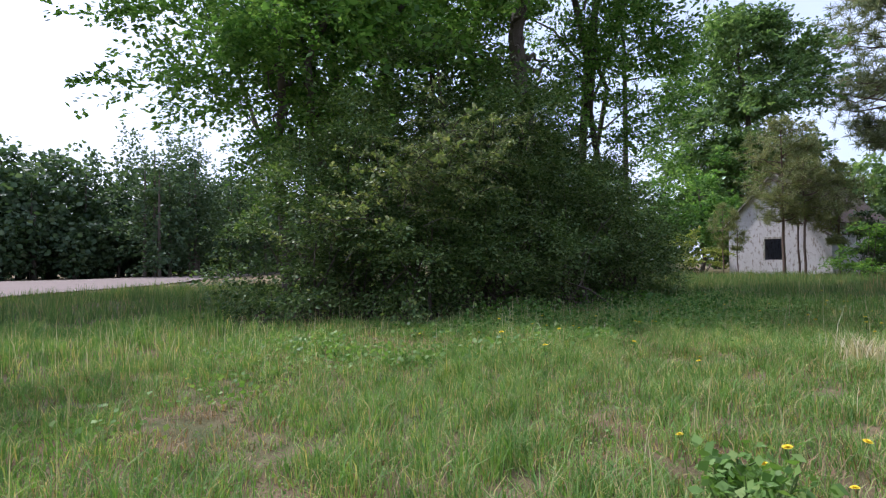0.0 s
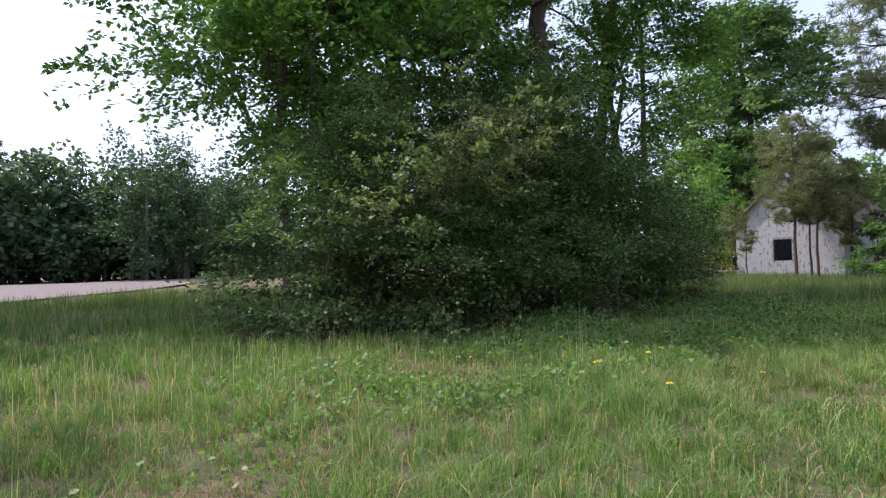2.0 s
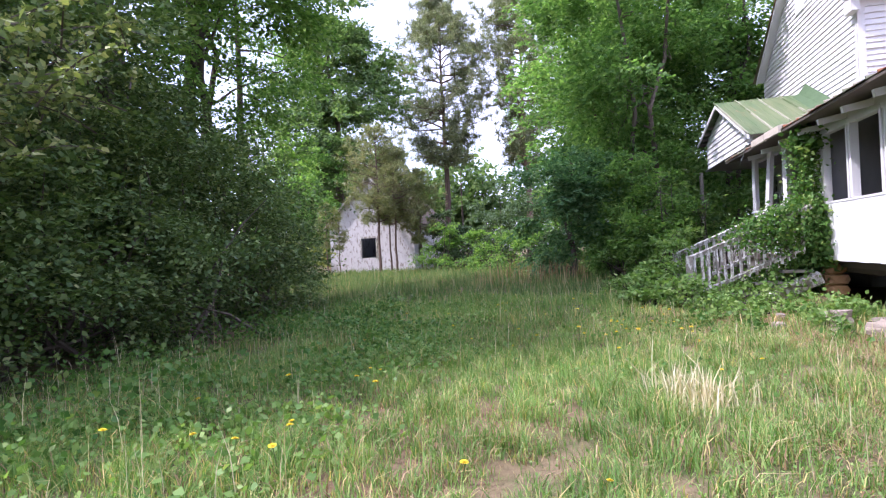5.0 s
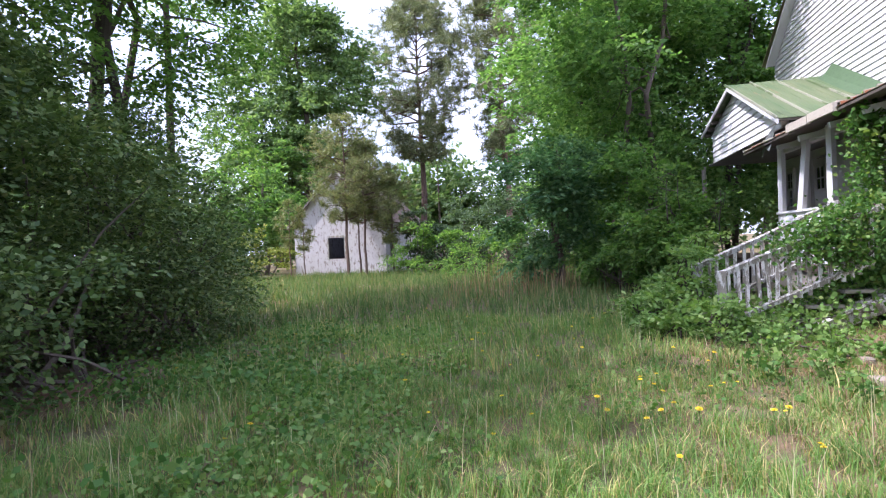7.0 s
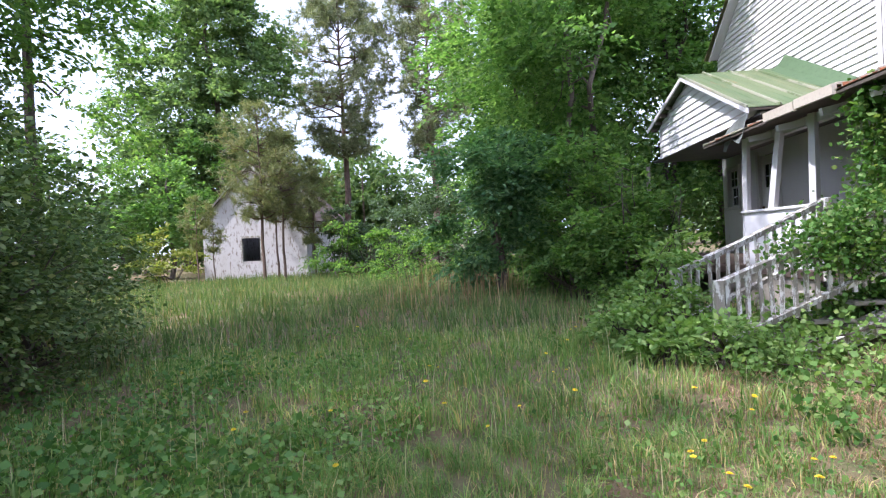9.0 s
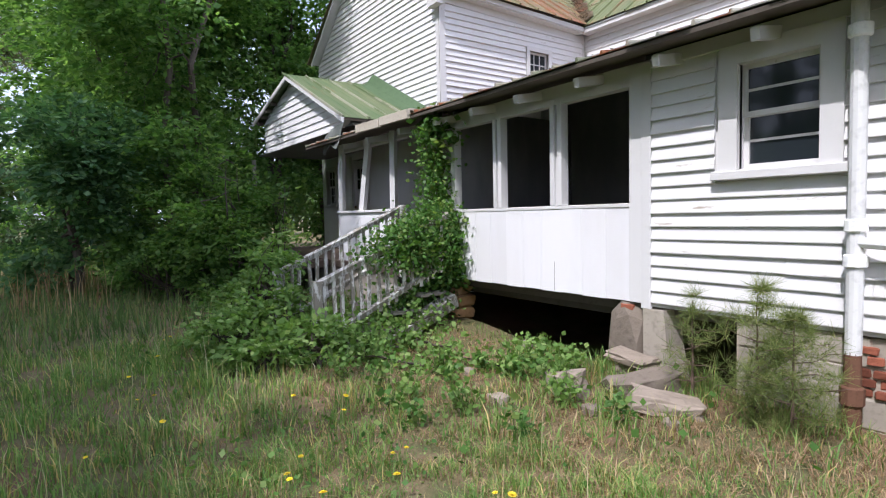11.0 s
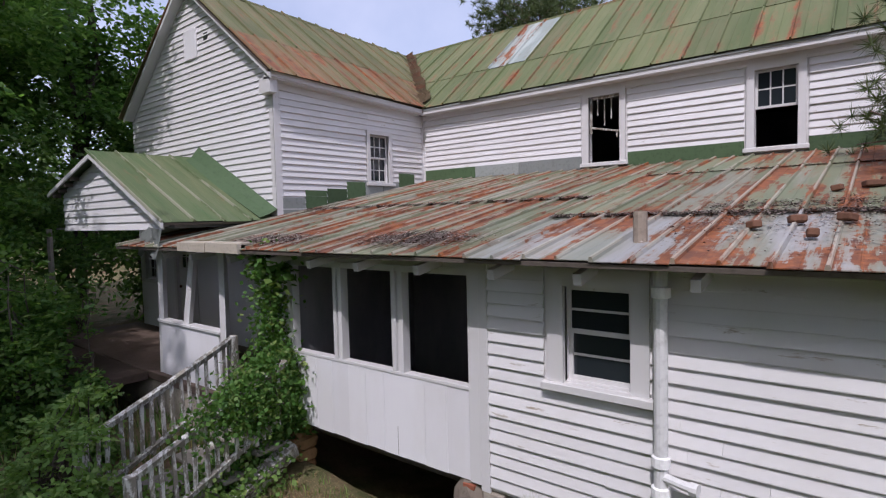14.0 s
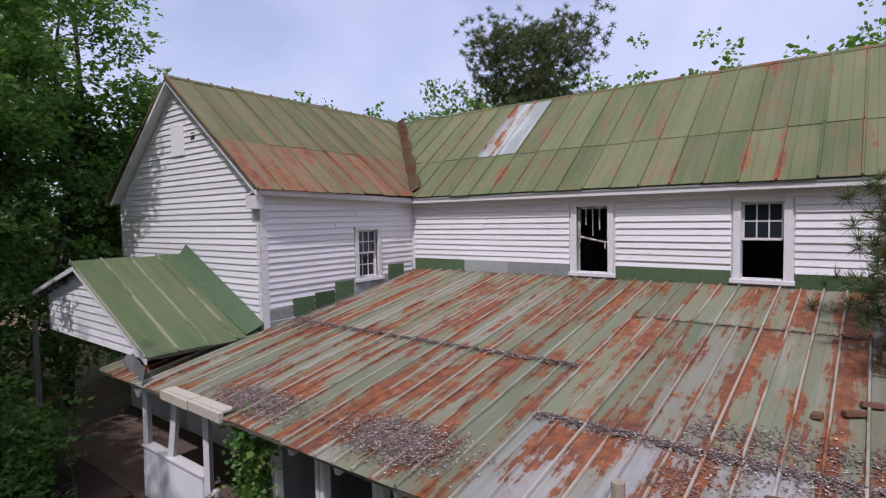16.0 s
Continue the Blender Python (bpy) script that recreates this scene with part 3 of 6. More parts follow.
lw = window(*LW, 0, WALL_Y, 0.13, 1, 2, 2, label="four-light wooden window in the lean-to")
u1 = window(*U1, 0, MAIN_Y, 0.1, 4, 1, 1, ("lower_sash", "upper_sash"), label="broken upper window with its lower sash gone")
u2 = window(*U2, 0, MAIN_Y, 0.1, 3, 2, 1, ("lower_sash",), label="upper window with its lower glass gone")
sw = window(*SW, 90, WING_X, 0.08, 3, 2, 2, label="small window in the wing above the low roof")
pw = window(*PWIN, 0, GABLE_Y, 0.07, 3, 2, 2, label="barred porch window")
# broken upper sash of the first window: stiles, hanging bars, a slipped rail
bm = bmesh.new()
for x in (0.0, 0.51):
    box(bm, x, x + 0.035, -0.06, -0.03, 0.5, 1.11)
box(bm, 0.03, 0.52, -0.06, -0.03, 1.07, 1.11)
for x, z in ((0.16, 0.72), (0.28, 0.62), (0.4, 0.8)):
    box(bm, x, x + 0.016, -0.05, -0.035, z, 1.08)
tube(bm, [(0.03, -0.045, 0.5), (0.2, -0.045, 0.53), (0.53, -0.045, 0.6)], [0.018, 0.016, 0.018], 5)
box(bm, 0.06, 0.085, -0.05, -0.03, 0.4, 0.52)
part("broken_sash", bm, MAT["rail"], u1)

# -- gable details
hpart("gable_vent", boxed(15.8, 16.27, GABLE_Y, GABLE_Y + 0.05, 6.05, 6.6, 0.008), MAT["panel"], label="boarded gable vent")
# dark plate laid on the boards; its colour stands for the shade in a hole
hpart("gable_hole_plate", boxed(15.42, 15.56, GABLE_Y + 0.018, GABLE_Y + 0.026, 6.28, 6.44), MAT["screen"])

# -- eaves
hpart("soffit", boxed(WEST - 0.1, 13.36, MAIN_Y + 0.0005, -5.84, 5.1, 5.17), MAT["trim"])
hpart("frieze", boxed(WEST, 13.46, MAIN_Y, MAIN_Y + 0.028, 5.0, 5.1), MAT["trim"])


def settled(bm):
    """Raises the front end of a part that runs along the wing."""
    for v in bm.verts:
        if v.co.y > -4:
            v.co.z += SAG * 0.95
    return bm


hpart("soffit", settled(boxed(13.30, WING_X, -5.84, -2.2, 5.1, 5.17)), MAT["trim"])
hpart("frieze", settled(boxed(WING_X - 0.03, WING_X, -6.0, GABLE_Y, 4.98, 5.1)), MAT["trim"])
hpart("fascia", settled(boxed(13.27, 13.30, -5.84, -2.2, 5.12, 5.205)), MAT["trim"])
# grey where the wing's fascia is white: eave shade put into the colour
hpart("fascia", boxed(WEST - 0.1, 13.3, -5.84, -5.822, 5.17, 5.2), MAT["grey_tin"])


hpart("eave_return", boxed(13.33, WING_X + 0.14, GABLE_Y + 0.031, -2.2, 5.0, 5.13 + SAG, 0.004), MAT["trim"])


def rake(x0, z0, x1, z1, y0, y1, drop, name="rake_board"):
    bm = bmesh.new()
    prism(bm, [(x0, z0), (x1, z1), (x1, z1 - drop), (x0, z0 - drop)], y0, y1)
    hpart(name, bm, MAT["trim"])


for sx in (-1, 1):
    rake(WING_RIDGE_X, 7.33 + SAG, WING_RIDGE_X + sx * 2.77, 5.15 + SAG, -2.19, -2.16, 0.07)
    rake(WING_RIDGE_X, 7.30 + SAG, WING_RIDGE_X + sx * 2.75, 5.14 + SAG, GABLE_Y, -2.19, 0.03, "rake_soffit")

# -- tin roofs


def rib_mesh(width, material, middle=False):
    """One sheet of tin, one unit long, with a raised seam along its edge and a low crimp in the middle."""
    prof = [(0, 0), (0.008, 0.032), (0.026, 0.032), (0.036, 0.0), (width * 0.33, 0.0), (width * 0.35, 0.006), (width * 0.37, 0.0),
            (width * 0.66, 0.0), (width * 0.68, 0.006), (width * 0.7, 0), (width + 0.004, 0)]
    if middle:  # a second, lower rib half way across
        w = width / 2
        prof = [*prof[:4], (w * 0.55, 0), (w * 0.58, 0.004), (w * 0.61, 0), (w, 0), (w + 0.008, 0.024), (w + 0.024, 0.024), (w + 0.034, 0), (w * 1.55, 0), (w * 1.58, 0.004), (w * 1.61, 0), prof[-1]]
    bm = bmesh.new()
    a = [bm.verts.new((x, 0, z)) for x, z in prof]
    b = [bm.verts.new((x, 1, z)) for x, z in prof]
    for i in range(len(prof) - 1):
        bm.faces.new((a[i], a[i + 1], b[i + 1], b[i]))
    lo = [bm.verts.new((0, 0, -0.006)), bm.verts.new((width, 0, -0.006)), bm.verts.new((width, 1, -0.006)), bm.verts.new((0, 1, -0.006))]
    bm.faces.new(lo[::-1])
    bm.faces.new([lo[0], lo[1], *a[::-1]])
    me = bpy.data.meshes.new("tin_sheet")
    bm.to_mesh(me)
    bm.free()
    me.materials.append(material)
    return me


r_tin = random.Random(9)


def tin_roof(roof, mesh, width, start, along, up, total, length, lift=0.0, skip=None):
    """Sheets side by side. start: the eave corner; along and up: unit directions; their cross product points out of the roof."""
    X, Y = Vector(along), Vector(up)
    Z = X.cross(Y)
    for i in range(int(round(total / width))):
        if skip and skip(i):
            continue
        wob = r_tin.uniform(-0.004, 0.004)
        p = Vector(start) + X * (i * width) + Z * (lift + 0.003 * (i % 2) + wob * 0.4) - Y * r_tin.uniform(0.0, 0.03)
        ob = new("tin_sheet", mesh)
        ob.parent = roof
        m = Matrix((X, Y, Z)).transposed().to_4x4()
        m.translation = p
        ob.matrix_local = house_inv @ m @ Matrix.Rotation(wob * 0.6, 4, "Y") @ Matrix.Diagonal((1, length, 1, 1))


def deck(corners, thick, name="roof", material=None, label=""):
    """A roof deck: a slab under the tin. Corners go round, seen from above against the clock."""
    bm = bmesh.new()
    top = [bm.verts.new(c) for c in corners]
    n = (Vector(corners[1]) - Vector(corners[0])).cross(Vector(corners[2]) - Vector(corners[1])).normalized()
    if n.z < 0:
        n = -n
    bot = [bm.verts.new(Vector(c) - n * thick) for c in corners]
    bm.faces.new(top)
    bm.faces.new(bot[::-1])
    k = len(top)
    for i in range(k):
        bm.faces.new((top[i], bot[i], bot[(i + 1) % k], top[(i + 1) % k]))
    bmesh.ops.recalc_face_normals(bm, faces=bm.faces[:])
    # dark timber by default: shadow under the eave put into the slab's colour
    return hpart(name, bm, material or MAT["dark_wood"], label=label)


def lean_z(y):
    return EAVE_Z + lean_slope * (EAVE_Y - y)


W1 = 0.5
lean_len = math.hypot(1, lean_slope)
up_lean = (0, -1 / lean_len, lean_slope / lean_len)
e = -0.02
roof_lean = deck([(14.72, EAVE_Y, EAVE_Z + e), (14.72, GABLE_Y, lean_z(GABLE_Y) + e), (13.48, GABLE_Y, lean_z(GABLE_Y) + e),
                  (13.48, -6.06, lean_z(-6.06) + e), (WEST, -6.06, lean_z(-6.06) + e), (WEST, EAVE_Y, EAVE_Z + e)], 0.03,
                 label="long low lean-to roof of rusting tin sheets")
low_tin, white_tin = rib_mesh(W1, MAT["tin_low"], True), rib_mesh(W1, MAT["tin_white"], True)
LX = 8.2
n_east = round((14.72 - LX) / W1)
x_east = LX + n_east * W1
tin_roof(roof_lean, low_tin, W1, (x_east, EAVE_Y, EAVE_Z), (-1, 0, 0), up_lean, 2 * W1, 2.05 * lean_len)
tin_roof(roof_lean, low_tin, W1, (x_east - 2 * W1, EAVE_Y, EAVE_Z), (-1, 0, 0), up_lean, (n_east - 2) * W1, 2.6 * lean_len)
tin_roof(roof_lean, low_tin, W1, (x_east - 3 * W1, -2.9, lean_z(-2.9)), (-1, 0, 0), up_lean, (n_east - 3) * W1, 3.15 * lean_len, 0.012)
n_west = round((LX - WEST) / W1)
tin_roof(roof_lean, white_tin, W1, (LX, EAVE_Y, EAVE_Z), (-1, 0, 0), up_lean, n_west * W1, 1.5 * lean_len)
tin_roof(roof_lean, low_tin, W1, (LX, -1.81, lean_z(-1.81)), (-1, 0, 0), up_lean, n_west * W1, 2.85 * lean_len, 0.012)
tin_roof(roof_lean, low_tin, W1, (LX, -4.5, lean_z(-4.5)), (-1, 0, 0), up_lean, n_west * W1, 1.55 * lean_len, 0.024)

ms = (RIDGE_Z - MAIN_EAVE_Z) / (-5.81 - MAIN_RIDGE_Y)
ml = math.hypot(1, ms)
W2 = 0.46
main_tin, zinc_tin, wing_tin, porch_tin = (rib_mesh(W2, MAT[k]) for k in ("tin_main", "zinc", "tin_wing", "tin_porch"))
roof_main = deck([(16.15, -5.83, MAIN_EAVE_Z - 0.02), (16.15, MAIN_RIDGE_Y, RIDGE_Z - 0.02), (WEST - 0.2, MAIN_RIDGE_Y, RIDGE_Z - 0.02), (WEST - 0.2, -5.83, MAIN_EAVE_Z - 0.02)], 0.03,
                 label="steep main roof of faded green tin sheets")
up_main = (0, -1 / ml, ms / ml)
n_main = 25
x_main = WEST - 0.2 + n_main * W2
LOWER = 1.02
for i in range(n_main):
    x = x_main - i * W2
    tin_roof(roof_main, main_tin, W2, (x, -5.81, MAIN_EAVE_Z), (-1, 0, 0), up_main, W2, LOWER * ml + 0.03)
    bare = 11.5 < x - W2 / 2 < 12.45
    tin_roof(roof_main, zinc_tin if bare else main_tin, W2, (x, -5.81 - LOWER, MAIN_EAVE_Z + LOWER * ms), (-1, 0, 0), up_main, W2, (2.69 - LOWER) * ml, 0.016 if bare else 0.011)
ws = (RIDGE_Z - MAIN_EAVE_Z) / (WING_RIDGE_X - 13.29)
wl = math.hypot(1, ws)
roof_wing = deck([(13.29, -8.5, MAIN_EAVE_Z - 0.02), (WING_RIDGE_X, -8.5, RIDGE_Z - 0.02), (WING_RIDGE_X, -2.15, RIDGE_Z - 0.02 + SAG), (13.29, -2.15, MAIN_EAVE_Z - 0.02 + SAG)][::-1], 0.03,
                 label="gabled wing roof of green and rusty tin")
up_wing = (1 / wl, 0, ws / wl)
wing_low_tin = rib_mesh(W2, MAT["tin_wing_low"])
tin_roof(roof_wing, wing_low_tin, W2, (13.22, -2.14, MAIN_EAVE_Z - 0.03 + SAG), (0, -1, -SAG / 6.35), up_wing, 14 * W2, 1.15 * wl)
tin_roof(roof_wing, wing_tin, W2, (13.27 + 1.12, -2.14, MAIN_EAVE_Z + 1.12 * ws + SAG), (0, -1, -SAG / 6.35), up_wing, 14 * W2, 1.74 * wl, 0.006)
deck([(WING_RIDGE_X, -2.15, RIDGE_Z + SAG), (WING_RIDGE_X, -11.3, RIDGE_Z - SAG * 0.44), (19.05, -11.3, 5.2 - SAG * 0.44), (19.05, -2.15, 5.2 + SAG)][::-1], 0.03, material=MAT["tin_wing"])
deck([(WEST - 0.2, MAIN_RIDGE_Y, RIDGE_Z), (19.0, MAIN_RIDGE_Y, RIDGE_Z), (19.0, -11.3, 5.14), (WEST - 0.2, -11.3, 5.14)][::-1], 0.03, material=MAT["tin_main"])
bm = prism(bmesh.new(), [(-11.0, 5.2), (MAIN_Y, 5.2), (MAIN_RIDGE_Y, 7.28)], WEST, WEST + 0.12)
bm.transform(Matrix(((0, 1, 0, 0), (1, 0, 0, 0), (0, 0, 1, 0), (0, 0, 0, 1))))
bmesh.ops.recalc_face_normals(bm, faces=bm.faces[:])
hpart("wall", bm, MAT["clap"])
bm = bmesh.new()
tube(bm, [(WEST - 0.2, MAIN_RIDGE_Y, RIDGE_Z + 0.012), (10, MAIN_RIDGE_Y, RIDGE_Z), (16.2, MAIN_RIDGE_Y, RIDGE_Z + 0.005)], [0.045] * 3, 6)
hpart("ridge_cap", bm, MAT["tin_main"], roof_main)
bm = bmesh.new()
tube(bm, [(WING_RIDGE_X, -2.15, RIDGE_Z + 0.01 + SAG), (WING_RIDGE_X, -5, RIDGE_Z + SAG * 0.55), (WING_RIDGE_X, -8.5, RIDGE_Z)], [0.045] * 3, 6)
hpart("ridge_cap", bm, MAT["tin_wing"], roof_wing)
# valley between the two steep roofs, rusted and full of litter
bm = bmesh.new()
va = []
for i in range(13):
    u = i / 12
    x, y, z = 13.33 + 2.78 * u, -5.83 - 2.63 * u, MAIN_EAVE_Z + 2.1 * u
    w = 0.23 + 0.04 * math.sin(i * 2.1)
    va.append([bm.verts.new((x + s * w * 0.7, y + s * w * 0.7, z + abs(s) * w * 0.6 + 0.085)) for s in (-1, 0, 1)])
for r0, r1 in zip(va, va[1:]):
    for k in range(2):
        bm.faces.new((r0[k], r0[k + 1], r1[k + 1], r1[k]))
bmesh.ops.solidify(bm, geom=bm.faces[:], thickness=0.01)
hpart("valley_flashing", bm, MAT["tin_wing_low"], roof_wing, "rust-red valley flashing")

# porch roof
PX, PZ, PE, PEZ = 15.95, 4.14, 13.46, 2.97
ps = (PZ - PEZ) / (PX - PE)
pl_ = math.hypot(1, ps)
roof_porch = deck([(PE, -0.48, PEZ - 0.02), (PE, GABLE_Y, PEZ - 0.02), (PX, GABLE_Y, PZ - 0.02), (PX, -0.48, PZ - 0.02)][::-1], 0.03, label="green tin roof over the side porch")
tin_roof(roof_porch, porch_tin, W2, (PE, -0.46, PEZ), (0, -1, 0), (1 / pl_, 0, ps / pl_), 4 * W2, 2.64 * pl_)
deck([(PX, -0.48, PZ), (PX, GABLE_Y, PZ), (18.1, GABLE_Y, 3.58), (18.1, -0.48, 3.58)][::-1], 0.03, material=MAT["tin_porch"])
# swept-up flashing against the gable wall
bm = bmesh.new()
rows = []
for i in range(9):
    u = i / 8
    x, z = PE + 0.02 + (15.9 - PE) * u, PEZ + (PZ - PEZ) * u * 0.93
    rows.append([bm.verts.new((x, -2.02, z + 0.03)), bm.verts.new((x, -2.2, z + 0.09 + 0.04 * u)), bm.verts.new((x - 0.02, GABLE_Y + 0.03, z + 0.16 + 0.17 * u))])
for r0, r1 in zip(rows, rows[1:]):
    for k in range(2):
        bm.faces.new((r0[k], r1[k], r1[k + 1], r0[k + 1]))
bmesh.ops.recalc_face_normals(bm, faces=bm.faces[:])
bmesh.ops.solidify(bm, geom=bm.faces[:], thickness=0.012)
hpart("flashing", bm, MAT["green_tin"], roof_porch, "green tin swept up against the wall")
gable_face = hpart("porch_gable", prism(bmesh.new(), [(13.78, 2.9), (17.82, 2.9), (17.82, 3.56), (PX, 4.06), (13.78, 3.05)], -0.76, -0.66), MAT["clap"], label="clapboarded porch gable")
for i in range(10):
    slant_board(13.78, 17.83, 2.86 + 0.125 * i, 0.125, PX, 4.09, ps, -0.659, gable_face, 0.277)
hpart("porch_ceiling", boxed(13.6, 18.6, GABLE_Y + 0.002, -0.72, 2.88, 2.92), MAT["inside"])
rake(PX, PZ - 0.01, PE - 0.02, PEZ - 0.02, -0.49, -0.462, 0.07)
rake(PX, PZ - 0.01, 18.11, 3.565, -0.49, -0.462, 0.07)
for i in range(4):
    bm = bmesh.new()
    x = 16.9 + 0.32 * i
    zz = PZ - (x - PX) * 0.277
    box(bm, x, x + 0.05, -0.62, -0.49, zz - 0.13, zz - 0.06)
    hpart("lookout", bm, MAT["dark_wood"])
# torn grey tin hanging under the porch eave
bm = bmesh.new()
rows = []
for i in range(7):
    u = i / 6
    rows.append([bm.verts.new((13.35 + 1.25 * u, -0.42 - 0.3 * u, 2.86 + 0.06 * u)), bm.verts.new((13.3 + 1.2 * u, -0.36 - 0.25 * u, 2.68 - 0.09 * math.sin(u * 5))),
                 bm.verts.new((13.25 + 1.2 * u, -0.3 - 0.25 * u, 2.52 - 0.06 * math.sin(u * 9)))])
for r0, r1 in zip(rows, rows[1:]):
    for k in range(2):
        bm.faces.new((r0[k], r1[k], r1[k + 1], r0[k + 1]))
bmesh.ops.solidify(bm, geom=bm.faces[:], thickness=0.01)
hpart("torn_flashing", bm, MAT["grey_tin"], roof_porch, "bent loose grey flashing")

# flashing bands where the low roof meets the walls
for i, (x0, x1, key) in enumerate(((5.1, 6.52, "green_tin"), (7.31, 9.02, "green_tin"), (9.84, 11.1, "grey_tin"), (11.1, 12.1, "grey_tin"), (12.1, 13.4, "green_tin"))):
    hpart("wall_flashing", boxed(x0, x1, MAIN_Y, MAIN_Y + 0.03 + 0.002 * i, 3.69, 3.945, 0.004), MAT[key])
for i in range(8):
    y1 = GABLE_Y - 0.08 - i * 0.47
    z = lean_z(y1)
    if y1 - 0.46 < -6.02:
        break
    top = z + 0.2 + (0.05 if i % 2 else 0)
    if i < 7:
        hpart("wall_flashing", boxed(WING_X - 0.032 - 0.001 * i, WING_X, y1 - 0.46, y1, z - 0.05, min(top + 0.1, 3.66) if i in (4, 5) else top + 0.1, 0.004), MAT["green_tin" if i in (1, 2, 3, 6) else "grey_tin"])

# rafter tails and eave board of the lean-to
for x in (5.6, 6.55, 7.3, 8.0, 8.75, 9.5, 10.2, 10.9, 11.7, 12.6, 13.4):
    bm = box(bmesh.new(), x, x + 0.06, WALL_Y + 0.0, EAVE_Y - 0.08, 2.52, 2.6)
    bmesh.ops.rotate(bm, verts=bm.verts[:], cent=(x, WALL_Y, 2.62), matrix=Matrix.Rotation(-math.atan(lean_slope), 3, "X"))
    hpart("rafter_tail", bm, MAT["trim"])
hpart("eave_board", boxed(5.2, 14.2, WALL_Y - 0.1, WALL_Y - 0.002, 2.5, 2.62), MAT["trim"])
bm = bmesh.new()
for x0, x1 in ((11.3, 12.0), (12.02, 12.7)):
    prism(bm, [(x0, 2.70), (x1, 2.71), (x1, 2.60), (x0, 2.59)], -0.36, -0.31)
    box(bm, x0, x1, -0.5, -0.36, 2.69, 2.715)
hpart("cream_flashing", bm, MAT["cream"], roof_lean, "cream sheet bent over the eave")

# screened porch room
skirt = boxed(8.42, 11.02, WALL_Y - 0.06, WALL_Y, 0.64, 1.44)
hpart("skirt_panel", skirt, MAT["panel"], label="white boarded half wall of the porch room")
for x, z0 in ((8.93, 1.1), (9.35, 0.65), (9.78, 1.15), (10.4, 0.65)):
    hpart("panel_crack", boxed(x, x + 0.005, WALL_Y, WALL_Y + 0.003, z0, z0 + 0.28), MAT["old_wood"])
for i in range(1, 10):
    x = 8.48 + 0.262 * i
    hpart("board_joint", boxed(x, x + 0.26, WALL_Y, WALL_Y + 0.002 + 0.0016 * (i % 3), 0.642 - 0.006 * (i % 2), 1.438), MAT["panel"])
hpart("rail", boxed(8.48, 11.0, WALL_Y - 0.09, WALL_Y + 0.01, 1.44, 1.475, 0.005), MAT["trim"])
for x0, x1 in ((9.245, 9.3), (9.34, 9.395), (10.115, 10.17), (10.2, 10.25), (10.95, 11.04)):
    hpart("post", boxed(x0, x1, WALL_Y - 0.09, WALL_Y + 0.012, 1.475, 2.5, 0.005), MAT["trim"])
hpart("post", boxed(9.3, 9.34, WALL_Y - 0.08, WALL_Y - 0.02, 1.475, 2.5), MAT["trim"])
hpart("post", boxed(10.17, 10.2, WALL_Y - 0.08, WALL_Y - 0.02, 1.475, 2.5), MAT["trim"])
hpart("head_board", boxed(8.48, 11.04, WALL_Y - 0.09, WALL_Y + 0.008, 2.44, 2.5), MAT["trim"])
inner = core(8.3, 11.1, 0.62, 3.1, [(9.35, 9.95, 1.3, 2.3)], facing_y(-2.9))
back_room = hpart("inner_wall", inner, MAT["inside"], label="back wall of the porch room, its grey darkened for shade")
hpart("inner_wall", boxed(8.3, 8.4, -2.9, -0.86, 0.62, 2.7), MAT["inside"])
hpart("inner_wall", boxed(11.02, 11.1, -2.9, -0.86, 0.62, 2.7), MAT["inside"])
hpart("inner_window", boxed(9.33, 9.97, -2.96, -2.93, 1.28, 2.32), MAT["screen"])
hpart("floor", boxed(5.32, 11.1, -6.08, -0.89, 0.54, 0.62), MAT["dark_wood"])
hpart("beam", boxed(8.3, 11.04, -1.06, -0.98, 0.46, 0.62), MAT["dark_wood"])
hpart("inner_wall", boxed(11.1, 13.61, -2.55, GABLE_Y, 0.66, 3.0), MAT["panel"], label="pale inner porch wall")
hpart("inner_wall", boxed(5.32, 13.5, -6.2, -6.09, 0, 0.54), MAT["dark_wood"])

# open porch: floor, posts, low wall, door
hpart("porch_floor", boxed(11.1, 19.1, GABLE_Y, -0.62, 0.58, 0.70, 0.01), MAT["porch_floor"], label="porch floor strewn with dead leaves")
hpart("porch_deck", boxed(14.5, 19.1, -0.62, 0.15, 0.56, 0.68, 0.01), MAT["porch_floor"])
hpart("porch_base", boxed(14.6, 19.0, 0.02, 0.1, -0.1, 0.56), MAT["block"])
hpart("porch_base", boxed(12.3, 19.0, -0.74, -0.66, -0.1, 0.58), MAT["block"])
for xt, xb, zb in ((14.12, 14.22, 0.7), (13.14, 13.42, 1.5), (12.40, 12.44, 0.7)):
    bm = bmesh.new()
    tube(bm, [(xb, -0.75, zb), ((xb + xt) / 2, -0.75, (zb + 2.6) / 2), (xt, -0.75, 2.62)], [0.062, 0.06, 0.058], 4)
    hpart("post", bm, MAT["trim"], label="white porch post")
bm = bmesh.new()
tube(bm, [(18.85, -0.66, 0.7), (18.83, -0.66, 2.9)], [0.06, 0.055], 6)
hpart("post", bm, MAT["old_wood"])
hpart("low_wall", boxed(12.5, 14.16, -0.8, -0.70, 0.7, 1.48), MAT["panel"])
hpart("rail", boxed(12.44, 14.24, -0.83, -0.67, 1.48, 1.52, 0.006), MAT["trim"])
door = hpart("door", boxed(DOOR[0] + 0.03, DOOR[1] - 0.03, GABLE_Y - 0.07, GABLE_Y - 0.03, 0.71, 2.69), MAT["trim"], label="white porch door with a small window")
hpart("door_pane", boxed(16.55, 16.9, GABLE_Y - 0.03, GABLE_Y - 0.024, 2.05, 2.5), MAT["glass"], door)
